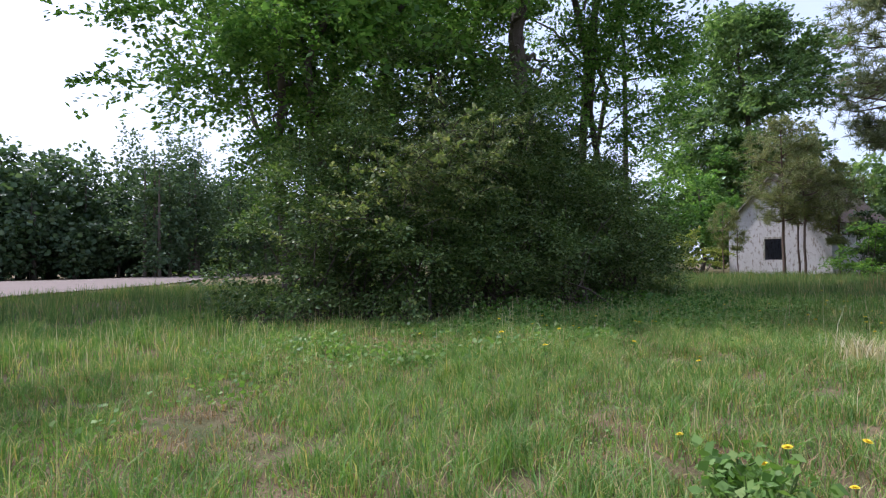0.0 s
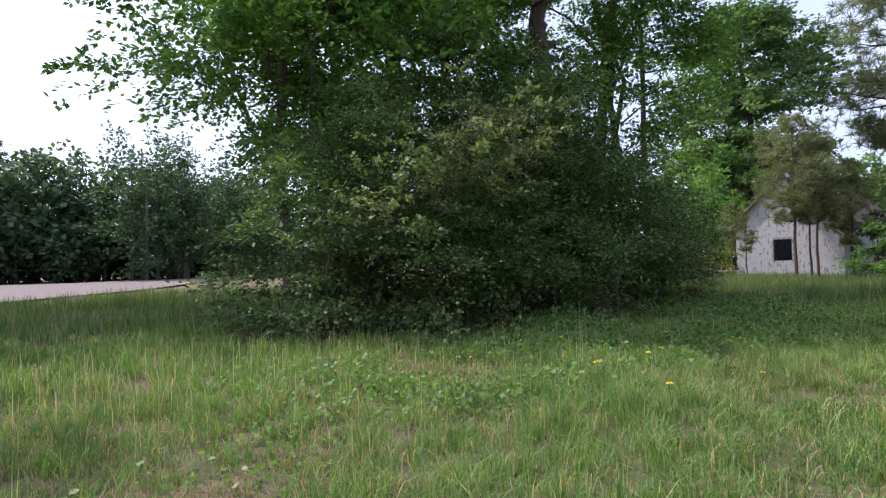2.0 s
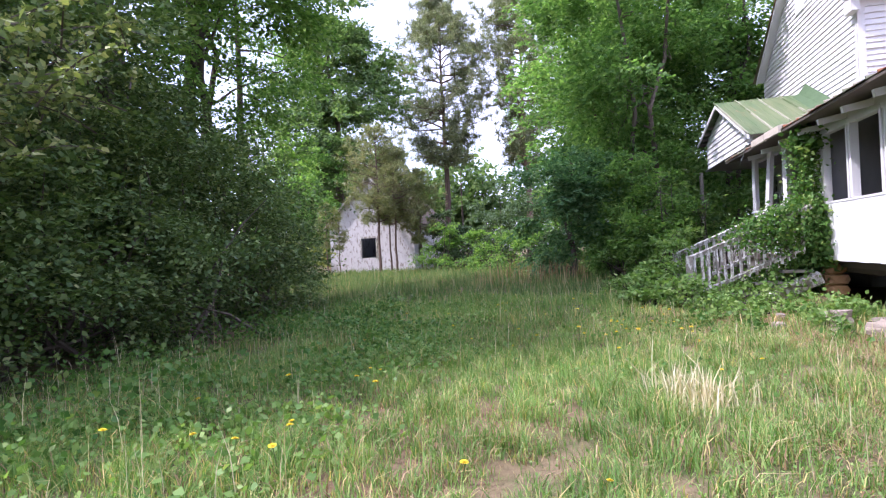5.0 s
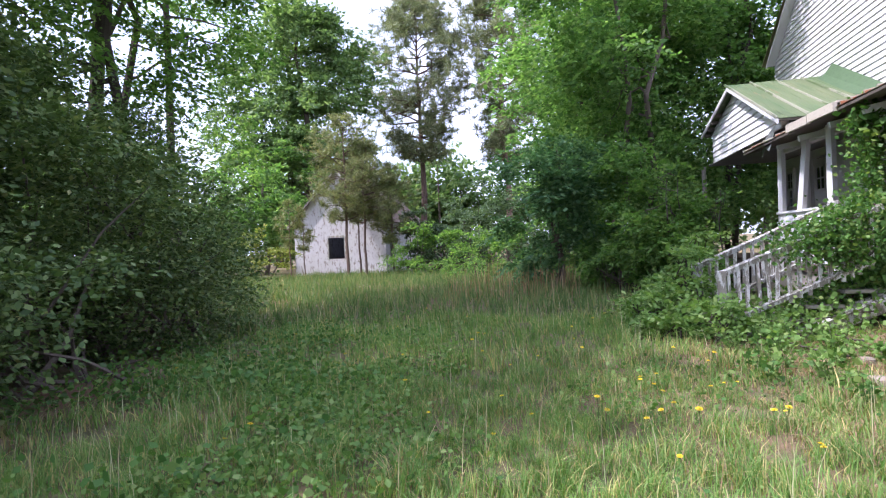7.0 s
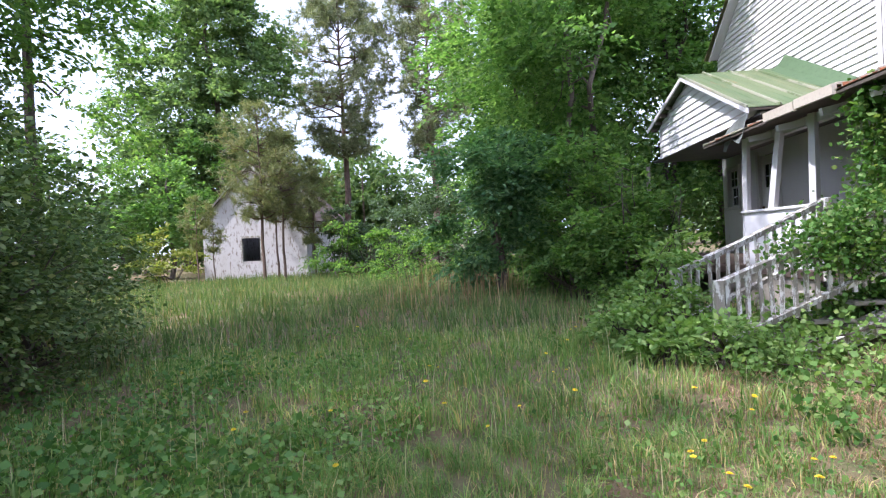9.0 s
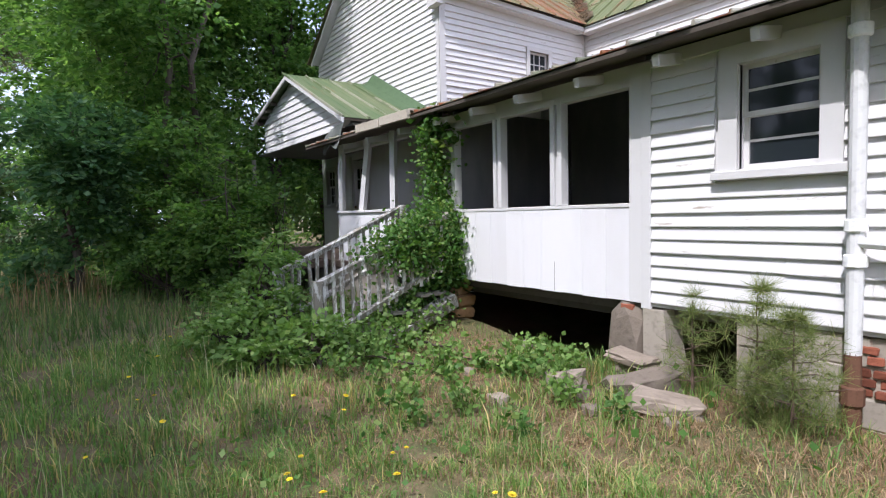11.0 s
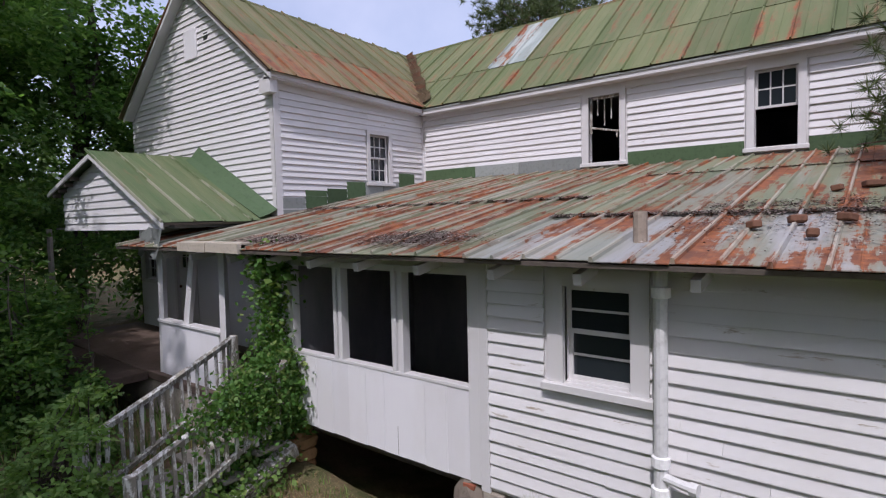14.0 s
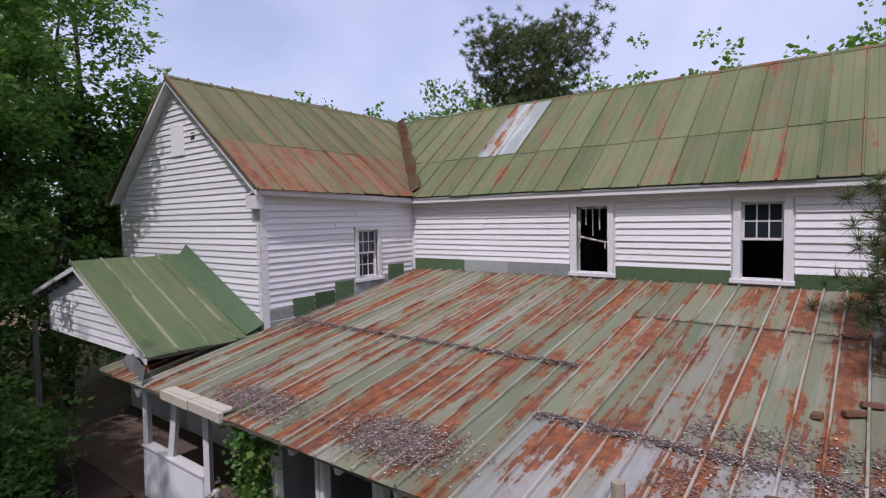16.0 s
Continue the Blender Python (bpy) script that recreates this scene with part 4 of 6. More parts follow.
bm = bmesh.new()
for x in (16.54, 16.715, 16.9):
    box(bm, x - 0.012, x + 0.012, GABLE_Y - 0.025, GABLE_Y - 0.008, 2.03, 2.52)
for z in (2.03, 2.27, 2.52):
    box(bm, 16.54, 16.9, GABLE_Y - 0.024, GABLE_Y - 0.012, z - 0.012, z + 0.012)
hpart("door_bars", bm, MAT["trim"], door)
bm = bmesh.new()
bmesh.ops.create_uvsphere(bm, u_segments=10, v_segments=6, radius=0.03, matrix=Matrix.Translation((17.0, GABLE_Y - 0.01, 1.65)))
hpart("door_knob", bm, MAT["iron"], door)
for x0, x1 in ((DOOR[0] - 0.09, DOOR[0]), (DOOR[1], DOOR[1] + 0.09)):
    hpart("door_casing", boxed(x0, x1, GABLE_Y, GABLE_Y + 0.025, 0.7, 2.8), MAT["trim"])

# pipe down the lean-to wall
bm = bmesh.new()
tube(bm, [(6.845, -0.66, 0.52), (6.845, -0.665, 1.5), (6.85, -0.67, 2.62)], [0.045] * 3, 12)
pipe = hpart("drain_pipe", bm, MAT["pipe"], label="white painted drain pipe down the wall")
for z, r in ((1.08, 0.062), (1.29, 0.06), (2.42, 0.062)):
    bm = bmesh.new()
    tube(bm, [(6.845, -0.663, z - 0.04), (6.845, -0.663, z - 0.032), (6.845, -0.663, z + 0.032), (6.845, -0.663, z + 0.04)], [0.048, r, r, 0.048], 12)
    hpart("coupling", bm, MAT["pipe"], pipe)
bm = bmesh.new()
tube(bm, [(6.84, -0.66, 1.19), (6.72, -0.63, 1.185), (6.64, -0.62, 1.18)], [0.032, 0.032, 0.032], 10)
tube(bm, [(6.65, -0.622, 1.18), (6.6, -0.615, 1.18)], [0.042, 0.042], 10)
hpart("branch_pipe", bm, MAT["pipe"], pipe)
bm = bmesh.new()
tube(bm, [(6.845, -0.66, -0.1), (6.845, -0.66, 0.2), (6.845, -0.66, 0.22), (6.845, -0.66, 0.32), (6.845, -0.66, 0.33), (6.845, -0.66, 0.54)], [0.05, 0.05, 0.065, 0.065, 0.048, 0.044], 10)
hpart("iron_pipe", bm, MAT["iron"], pipe, "rusty iron foot of the pipe")
bm = bmesh.new()
tube(bm, [(7.05, -0.88, 2.62), (7.05, -0.88, 2.95)], [0.048, 0.048], 10)
hpart("roof_vent_pipe", bm, MAT["stone"], roof_lean, "short grey vent pipe through the roof")

# chimney behind the wing's ridge
chim = hpart("chimney", boxed(16.9, 17.5, -6.7, -6.1, 6.2, 7.72, 0.02), MAT["mortar"], label="low chimney of weathered bricks")
for k in range(11):
    for i in range(3):
        hpart("brick", boxed(16.885 + 0.205 * i + (0.1 if k % 2 and i < 2 else 0), 16.885 + 0.205 * i + 0.19 + (0.1 if k % 2 and i < 2 else 0), -6.095, -6.085, 6.9 + 0.075 * k, 6.965 + 0.075 * k), MAT["stone"], chim)
        hpart("brick", boxed(16.885, 16.895, -6.69 + 0.2 * i, -6.5 + 0.2 * i, 6.9 + 0.075 * k, 6.965 + 0.075 * k), MAT["stone"], chim)

# -- foundation
found = hpart("foundation", boxed(5.2, 7.6, -0.93, -0.8, -0.2, 0.6), MAT["mortar"], label="patched foundation of concrete blocks and old bricks")
hpart("foundation", boxed(5.2, 5.32, -6.0, -0.93, -0.2, 0.62), MAT["block"])


def piece(x0, x1, z0, z1, key, y=-0.79, d=0.1):
    j = r_board.uniform(-0.006, 0.006)
    bm = boxed(x0 + 0.006, x1 - 0.006, y - d + j, y + j, z0 + 0.005, z1 - 0.005, 0.007)
    for v in bm.verts:
        v.co += Vector((r_board.uniform(-1, 1), r_board.uniform(-1, 1), r_board.uniform(-1, 1))) * 0.004
    hpart("brick" if key == "brick" else "block", bm, MAT[key], found)


for row, (z0, z1, off) in enumerate(((-0.14, 0.04, 0.0), (0.04, 0.23, 0.2), (0.42, 0.61, 0.02))):
    x = 5.22 - off
    while x < 7.55:
        x0, x1 = max(x, 5.21), min(x + 0.395, 7.59)
        if x1 - x0 > 0.06:
            piece(x0, x1, z0, z1, "block")
        x += 0.4
for x0, x1 in ((5.22, 5.5), (5.5, 5.9), (5.9, 6.365), (6.93, 7.2), (7.2, 7.59)):
    piece(x0, x1, 0.23, 0.42, "block")
for row in range(3):
    z0 = 0.235 + row * 0.062
    x = 6.375 + (0.03 if row % 2 else 0)
    while x < 6.9:
        w = r_board.choice((0.09, 0.1, 0.105, 0.16))
        piece(x, min(x + w, 6.925), z0, z0 + 0.06, "brick", y=-0.785 + r_board.uniform(-0.01, 0.012))
        x += w + 0.006
for x, z in ((6.72, 0.44), (6.75, 0.5), (6.84, 0.43)):
    piece(x, x + 0.1, z, z + 0.06, "brick", y=-0.772)


def rock(name, at, size, key, seed, parent=None, label="", flat=1.0):
    """A stone: a faceted lump."""
    bm = bmesh.new()
    bmesh.ops.create_icosphere(bm, subdivisions=2, radius=1.0)
    rr = random.Random(seed)
    o = Vector((rr.uniform(0, 50), rr.uniform(0, 50), 0))
    for v in bm.verts:
        c = v.co.copy()
        k = 1 + 0.28 * noise.noise(c * 1.1 + o) + 0.1 * noise.noise(c * 3 + o)
        v.co = Vector((max(-0.75, min(0.75, c.x * k)) * size[0], max(-0.75, min(0.75, c.y * k)) * size[1], max(-0.8, min(0.7, c.z * k)) * size[2]))
        v.co += Vector(at)
    if parent is None:
        return tagged(finish(name, bm, MAT[key]), label, "stone", "stones by the porch")
    return hpart(name, bm, MAT[key], parent, label)


rock("pier_stone", (8.52, -0.86, 0.28), (0.24, 0.2, 0.5), "stone", 1, house, "tall rough stone pier under the corner")
hpart("pier_block", prism(bmesh.new(), [(8.04, -0.1), (8.33, -0.1), (8.34, 0.6), (8.15, 0.6), (8.12, 0.3)], -0.98, -0.74), MAT["block"], label="leaning concrete pier")
for i in range(3):
    hpart("brick", boxed(8.44, 8.56, -0.86, -0.74, 0.5 + 0.05 * i - 0.03, 0.545 + 0.05 * i - 0.03, 0.005), MAT["brick"], found)
for i in range(4):
    rock("pier_stone", (11.05 + 0.03 * (i % 2), -0.86, 0.06 + 0.15 * i), (0.24, 0.2, 0.11), "orange_stone", 20 + i, house, "orange stone pier under the porch")
for i, (x, y, sx, sz) in enumerate(((8.6, 0.62, 0.1, 0.05), (9.25, 0.4, 0.08, 0.05), (9.6, -0.6, 0.1, 0.08), (8.0, 0.3, 0.09, 0.06), (7.55, 0.1, 0.08, 0.05))):
    rock("rubble_stone", (x, y, float(ground_z(x, y)) + sz * 0.4), (sx, sx * 0.8, sz), "stone", 40 + i, None, "pale broken stone lying in the weeds")


def slab(x, y, z, long, wide, thick, turn, tilt, seed, label):
    """A broken slab: a bevelled block with uneven corners."""
    rr = random.Random(seed)
    bm = boxed(-long / 2, long / 2, -wide / 2, wide / 2, -thick / 2, thick / 2)
    bmesh.ops.subdivide_edges(bm, edges=bm.edges[:], cuts=2, use_grid_fill=True)
    for v in bm.verts:
        v.co += Vector((rr.uniform(-1, 1) * 0.05 * long, rr.uniform(-1, 1) * 0.05 * wide, rr.uniform(-1, 1) * 0.1 * thick))
    bmesh.ops.bevel(bm, geom=[e for e in bm.edges if e.calc_face_angle(0) > 0.7], offset=0.008, segments=1, affect="EDGES")
    ob = tagged(finish("stone_slab", bm, MAT["stone"]), label, "stone", "slabs by the pier")
    ob.matrix_world = Matrix.Translation((x, y, z)) @ Matrix.Rotation(radians(turn), 4, "Z") @ Matrix.Rotation(radians(tilt), 4, "Y")


slab(8.31, -0.55, 0.22, 0.36, 0.22, 0.07, 4, -6, 1, "flat grey stone propped against the pier")
slab(8.36, -0.56, 0.1, 0.16, 0.16, 0.18, 20, 0, 2, "small block under a flat stone")
slab(8.0, -0.26, 0.13, 0.5, 0.2, 0.15, 57, 8, 3, "long broken grey slab lying in the straw")
slab(7.72, -0.1, 0.1, 0.44, 0.26, 0.12, 40, -10, 4, "tilted pale slab lying in the straw")
slab(8.34, 0.16, 0.13, 0.24, 0.18, 0.2, 15, 12, 5, "pale broken block lying in the weeds")

# bricks and litter that lie on the low roof
for i, (x, y, a, l) in enumerate(((6.17, -1.36, 20, 0.13), (5.9, -1.4, -30, 0.12), (6.02, -2.62, 80, 0.11), (5.78, -2.75, 30, 0.2), (5.66, -2.95, 10, 0.2), (6.4, -1.2, 50, 0.09), (6.05, -0.95, 10, 0.08))):
    ob = tagged(finish("loose_brick", boxed(-l * 0.4, l * 0.4, -0.04, 0.04, -0.03, 0.02, 0.008), MAT["iron"]), "broken dark brick lying on the rusty roof", "brick", "bricks on the roof")
    ob.matrix_world = Matrix.Translation((x, y, lean_z(y) + 0.05)) @ Matrix.Rotation(radians(a), 4, "Z") @ Matrix.Rotation(0.18, 4, "X")


def roof_litter():
    """Pine straw, twigs and leaf crumbs that gather along the laps of the low roof."""
    r = np.random.default_rng(3)
    pts = []
    for y0, xa, xb, n, sd in ((-2.87, LX, 13.5, 4200, 0.045), (-1.79, 5.2, LX, 3600, 0.05), (-4.48, 5.2, LX, 900, 0.03), (-6.0, 5.3, 13.4, 1300, 0.06), (-2.0, 5.2, 6.9, 2600, 0.45), (-1.2, 5.2, 7.0, 600, 0.4)):
        x = r.uniform(xa, xb, n)
        y = y0 + np.abs(r.normal(0, sd, n)) * r.choice([-0.35, 1.0], n)
        pts.append(np.stack([x, y], 1))
    for cx, cy, sx, sy, n in ((9.15, -0.85, 0.33, 0.16, 5200), (11.25, -0.74, 0.36, 0.14, 4200), (13.1, -2.9, 0.25, 0.3, 1500), (13.3, -3.6, 0.12, 0.5, 900)):
        pts.append(np.stack([r.normal(cx, sx, n), r.normal(cy, sy, n)], 1))
    p = np.concatenate(pts)
    p = p[(p[:, 0] < 14.4) & (p[:, 1] < -0.4) & ~((p[:, 0] > 13.4) & (p[:, 1] < GABLE_Y))]
    c = np.column_stack([p, EAVE_Z + lean_slope * (EAVE_Y - p[:, 1]) + 0.022 + r.uniform(0, 0.012, len(p))])
    # the valley between the steep roofs
    u = r.uniform(0.02, 0.98, 1500)
    side = r.normal(0, 0.13, 1500)
    va = np.column_stack([13.33 + 2.78 * u + side * 0.7, -5.83 - 2.63 * u + side * 0.7, MAIN_EAVE_Z + 2.1 * u + np.abs(side) * 0.5 + 0.11])
    c = np.concatenate([c, va])
    v = leaves(c, 0.032, 0.26, r, 0.0, 6.0)
    v[:, :, 2] = c[:, None, 2] + (v[:, :, 2] - c[:, None, 2]) * 0.3
    tagged(polys("roof_litter", v, 4, MAT["debris"]), "brown pine straw and leaf crumbs on the roof laps", "litter", kind="stuff")


roof_litter()

# ---- porch stairs ----
stairs = thing("porch_stairs", "weathered white wooden porch stairs overgrown with vines", "stairs", at=(11.3, 0.3, 0))


def spart(name, bm, material, parent=stairs, label=""):
    bm.transform(Matrix.Translation((-11.3, -0.3, 0)))
    return part(name, bm, material, parent, label)


for i in range(4):
    y = -0.5 + 0.37 * i
    spart("step", boxed(10.78, 11.88, y, y + 0.38, 0.48 - 0.16 * i, 0.52 - 0.16 * i, 0.006), MAT["old_wood"])
for x in (10.82, 11.84):
    bm = bmesh.new()
    tube(bm, [(x, -0.6, 0.42), (x, 1.0, -0.28)], [0.11, 0.11], 4)
    spart("stringer", bm, MAT["rail"])
for x, y0, z0, y1, z1, low in ((10.75, -0.5, 1.42, 1.1, 0.75, 0.56), (11.9, -0.52, 1.51, 1.12, 0.78, 0.58)):
    k = (z1 - z0) / (y1 - y0)
    bm = bmesh.new()
    tube(bm, [(x, y0, z0), (x, (y0 + y1) / 2, (z0 + z1) / 2 - 0.012), (x, y1 + 0.05, z1 - 0.02)], [0.042] * 3, 4)
    spart("handrail", bm, MAT["rail"])
    bm = bmesh.new()
    tube(bm, [(x, y0 + 0.1, z0 - low - 0.02), (x, y1 + 0.02, z1 - low - 0.02)], [0.036, 0.036], 4)
    spart("bottom_rail", bm, MAT["rail"])
    n = 15
    for i in range(n):
        y = y0 + 0.1 + (y1 - y0 - 0.14) * i / (n - 1) + r_board.uniform(-0.012, 0.012)
        zt = z0 + k * (y - y0)
        w = r_board.uniform(0.016, 0.021)
        bm = boxed(x - 0.013, x + 0.013, y - w, y + w, zt - low - 0.04 + r_board.uniform(-0.05, 0.02), zt - 0.01)
        bmesh.ops.rotate(bm, verts=bm.verts[:], cent=(x, y, zt), matrix=Matrix.Rotation(r_board.uniform(-0.04, 0.04), 3, "X"))
        spart("baluster", bm, MAT["rail"])
    spart("newel", boxed(x - 0.042, x + 0.042, y1 - 0.02, y1 + 0.065, -0.1, z1 + 0.03, 0.006), MAT["rail"])
spart("newel", boxed(11.86, 11.94, -0.6, -0.52, 0.6, 1.56, 0.006), MAT["rail"])

# ---- shed ----
SX, SY0, SY1, SE, SA = 29.5, 11.35, 16.2, 2.85, 5.3
shed = thing("shed", "derelict whitewashed gabled shed with a dark opening", "shed", at=(SX, 13.8, 0))


def shpart(name, bm, material, parent=shed, label=""):
    bm.transform(Matrix.Translation((-SX, -13.8, 0)))
    return part(name, bm, material, parent, label)


sm = (SY0 + SY1) / 2
sk = (SA - SE) / (SY1 - sm)
fr = shpart("wall", core(SY0, SY1, -0.1, SE, [(13.5, 14.35, 0.85, 1.9)], facing_x(SX)), MAT["shed"], label="flaking whitewashed front")
bm = prism(bmesh.new(), [(SY0, SE), (SY1, SE), (sm, SA)], 0, 0.12)
bm.transform(Matrix(((0, 1, 0, SX), (1, 0, 0, 0), (0, 0, 1, 0), (0, 0, 0, 1))))
bmesh.ops.recalc_face_normals(bm, faces=bm.faces[:])
shpart("wall", bm, MAT["shed"], fr)
shpart("wall", core(SX + 0.12, SX + 7, -0.1, SE, [(SX + 0.7, SX + 1.5, 0.8, 1.9)], lambda a, d, z: (a, SY0 + d, z)), MAT["shed"])
shpart("wall", boxed(SX + 0.12, SX + 7, SY1 - 0.12, SY1, -0.1, SE), MAT["shed"])
shpart("wall", boxed(SX + 6.88, SX + 7, SY0, SY1, -0.1, SE), MAT["shed"])
for s, y0 in ((1, SY0), (-1, SY1)):
    bm = bmesh.new()
    o = 0.28
    pts = [(SX - 0.2, y0 - s * o, SE - o * sk), (SX - 0.2, sm, SA + 0.04), (SX + 7.2, sm, SA + 0.04), (SX + 7.2, y0 - s * o, SE - o * sk)]
    vs = [bm.verts.new(p) for p in pts]
    bm.faces.new(vs)
    bmesh.ops.recalc_face_normals(bm, faces=bm.faces[:])
    bmesh.ops.solidify(bm, geom=bm.faces[:], thickness=0.06)
    shpart("roof", bm, MAT["shed_roof"], label="dark rusty shed roof")
    bm = bmesh.new()
    tube(bm, [(SX - 0.19, y0 - s * 0.26, SE - 0.26 * sk - 0.07), (SX - 0.19, sm, SA - 0.05)], [0.06, 0.06], 4)
    shpart("rake_board", bm, MAT["rail"])
for y in (13.43, 14.35):
    shpart("door_casing", boxed(SX - 0.03, SX, y, y + 0.08, 0.8, 1.95), MAT["rail"])
shpart("door_casing", boxed(SX - 0.03, SX, 13.43, 14.43, 1.9, 2.0), MAT["rail"])
shpart("floor", boxed(SX + 0.12, SX + 6.88, SY0 + 0.12, SY1 - 0.12, -0.1, 0.05), MAT["dark_wood"])


# ---- trees and shrubs ----
def clump_leaves(centres, spread, count, length, width, r, flat=0.7, droop=0.25):
    """Leaves scattered round each centre, thickest near it."""
    n = len(centres)
    c = np.repeat(centres, count, axis=0)
    off = unit(r.normal(size=(n * count, 3))) * (r.uniform(0, 1, (n * count, 1)) ** 0.5)
    sp = np.repeat(np.broadcast_to(spread, (n,)), count)[:, None]
    return leaves(c + off * sp * np.array((1, 1, flat)), length, width, r, droop)


def fan_leaves(pts, out, reach, count, length, width, r, sag=0.4):
    """Flat sprays of leaves that reach outwards from each twig and droop at the tip, their faces to the sky."""
    n, k = len(pts), count
    d = unit(out * np.array((1, 1, 0.35)) + r.normal(size=(n, 3)) * np.array((0.7, 0.7, 0.25)))
    side = unit(np.cross(d, np.array((0, 0, 1.0)) + r.normal(size=(n, 3)) * 0.25))
    L = np.broadcast_to(reach, (n,))[:, None] * r.uniform(0.55, 1.4, (n, 1))
    base, dd, ss, LL = (np.repeat(v, k, axis=0) for v in (pts, d, side, L))
    u = r.uniform(0, 1, (n * k, 1)) ** 0.8
    w = r.uniform(-1, 1, (n * k, 1)) * (0.12 + 0.42 * np.sin(np.pi * np.minimum(1, u * 0.8 + 0.1)))
    c = base + dd * LL * u + ss * LL * w + r.normal(size=(n * k, 3)) * LL * 0.045
    c[:, 2] -= (sag * LL * u * u)[:, 0]
    way = unit(dd + ss * np.sign(w) * 0.9 + r.normal(size=(n * k, 3)) * 0.45 - np.array((0, 0, 0.3)))
    s = unit(np.cross(way, np.array((0, 0, 1.0)) + r.normal(size=(n * k, 3)) * 0.45))
    size = length * r.uniform(0.6, 1.3, (n * k, 1))
    mid = c + way * size * 0.45
    return np.stack([c, mid + s * size * width, c + way * size, mid - s * size * width], axis=1)


def crown_points(r, n, centre, radii, hollow=0.55, gap=0.42, freq=0.55):
    """Places of twigs in a lumpy crown: more towards the outside, none where the noise leaves gaps."""
    out = []
    seed = Vector(tuple(r.uniform(0, 90, 3)))
    while len(out) < n:
        d = r.normal(size=3)
        d /= np.linalg.norm(d)
        lump = 1 + 0.38 * noise.noise(Vector(tuple(d * 1.7)) + seed) + 0.2 * noise.noise(Vector(tuple(d * 4.1)) + seed)
        q = d * radii * lump * (hollow + (1 - hollow) * r.uniform() ** 0.6 if r.uniform() < 0.75 else r.uniform())
        p = q + centre
        if noise.noise(Vector(tuple(p * freq)) + seed) > gap - 0.62:
            out.append(p)
    return np.array(out)


def bough_points(r, n, centre, radii, per, size, hollow=0.55, gap=0.42, freq=0.55):
    """Twigs gathered into boughs: flat dense clumps with open air between them."""
    heads = crown_points(r, max(4, n // per), centre, radii, hollow, gap, freq)
    size = size * r.uniform(0.6, 1.35, (len(heads), 1))
    heads, size = np.repeat(heads, per, axis=0), np.repeat(size, per, axis=0)
    off = unit(r.normal(size=heads.shape)) * r.uniform(0, 1, (len(heads), 1)) ** 0.45
    out = unit((heads - centre) * np.array((1, 1, 0)))
    reach = (off[:, :2] * out[:, :2]).sum(axis=1)
    drop = np.column_stack([np.zeros((len(heads), 2)), -0.25 * reach])
    return heads + (off * np.array((1, 1, 0.42)) + drop) * size


def wander(r, a, b, k, amp):
    a, b = np.array(a, float), np.array(b, float)
    pts = [a + (b - a) * i / k for i in range(k + 1)]
    for i in range(1, k):
        pts[i] = pts[i] + r.normal(size=3) * amp
    return pts


def tree(name, x, y, h, radii, base, twigs, per, length, material, seed, label, trunk=0.16, stems=1, lean=(0, 0), limbs=14, spread=0.5, width=0.3, hollow=0.5, gap=0.42, bark="bark", top_frac=0.9, category="tree", group=""):
    """A broadleaf tree: tapered stems with limbs, and a crown of many leaves round its twigs."""
    r = np.random.default_rng(seed)
    z0 = float(ground_z(x, y)) - 0.1
    t = thing(name, label, category, group, at=(x, y, z0))
    centre = np.array((lean[0], lean[1], (base + h) / 2))
    pts = bough_points(r, twigs, centre, np.array((radii[0], radii[1], (h - base) / 2)), 9, 0.16 * (radii[0] + radii[1]) + 0.15, hollow, gap, 1.4 / max(radii))
    bm = bmesh.new()
    for s in range(stems):
        a = r.uniform(0, math.tau)
        foot = np.array((0.22 * math.cos(a), 0.22 * math.sin(a), 0)) * (stems > 1)
        head = centre * np.array((1, 1, 0)) + np.array((math.cos(a) * radii[0] * 0.35, math.sin(a) * radii[1] * 0.35, h * top_frac)) * (np.array((1, 1, 1)) if stems > 1 else np.array((0.2, 0.2, 1)))
        line = wander(r, foot, head, 7, h * 0.012)
        tube(bm, line, list(np.linspace(trunk, trunk * 0.18, 8)), 8)
        for i in range(limbs):
            u = r.uniform(0.3, 0.95)
            k = u * 7
            p0 = line[int(k)] + (line[min(int(k) + 1, 7)] - line[int(k)]) * (k - int(k))
            near = pts[np.argsort(np.linalg.norm((pts - p0) * np.array((1, 1, 1.6)), axis=1) + r.uniform(0, max(radii), len(pts)))[:1]][0]
            if near[2] < p0[2] - 0.5:
                continue
            rr = trunk * (1 - u * 0.8) * 0.5
            tube(bm, wander(r, p0, near, 4, 0.1), list(np.linspace(rr, 0.012, 5)), 5)
            for _ in range(2):
                far = pts[r.integers(len(pts))]
                if np.linalg.norm(far - near) < max(radii) * 0.5:
                    tube(bm, wander(r, near, far, 3, 0.06), list(np.linspace(rr * 0.4 + 0.008, 0.006, 4)), 4)
    part("trunk", bm, MAT[bark], t)
    v = clump_leaves(pts, spread * r.uniform(0.4, 0.8, len(pts)), max(4, per // 4), length, width, r)
    outward = unit(pts - centre * np.array((1, 1, 0.8)))
    twig = np.repeat(np.arange(len(pts)), 3)
    w = fan_leaves(pts[twig] + r.normal(size=(len(twig), 3)) * spread * 0.3, outward[twig], spread * 1.0, max(5, per // 4), length, width, r)
    polys("crown", np.concatenate([v, w]), 4, MAT[material], t)
    return t


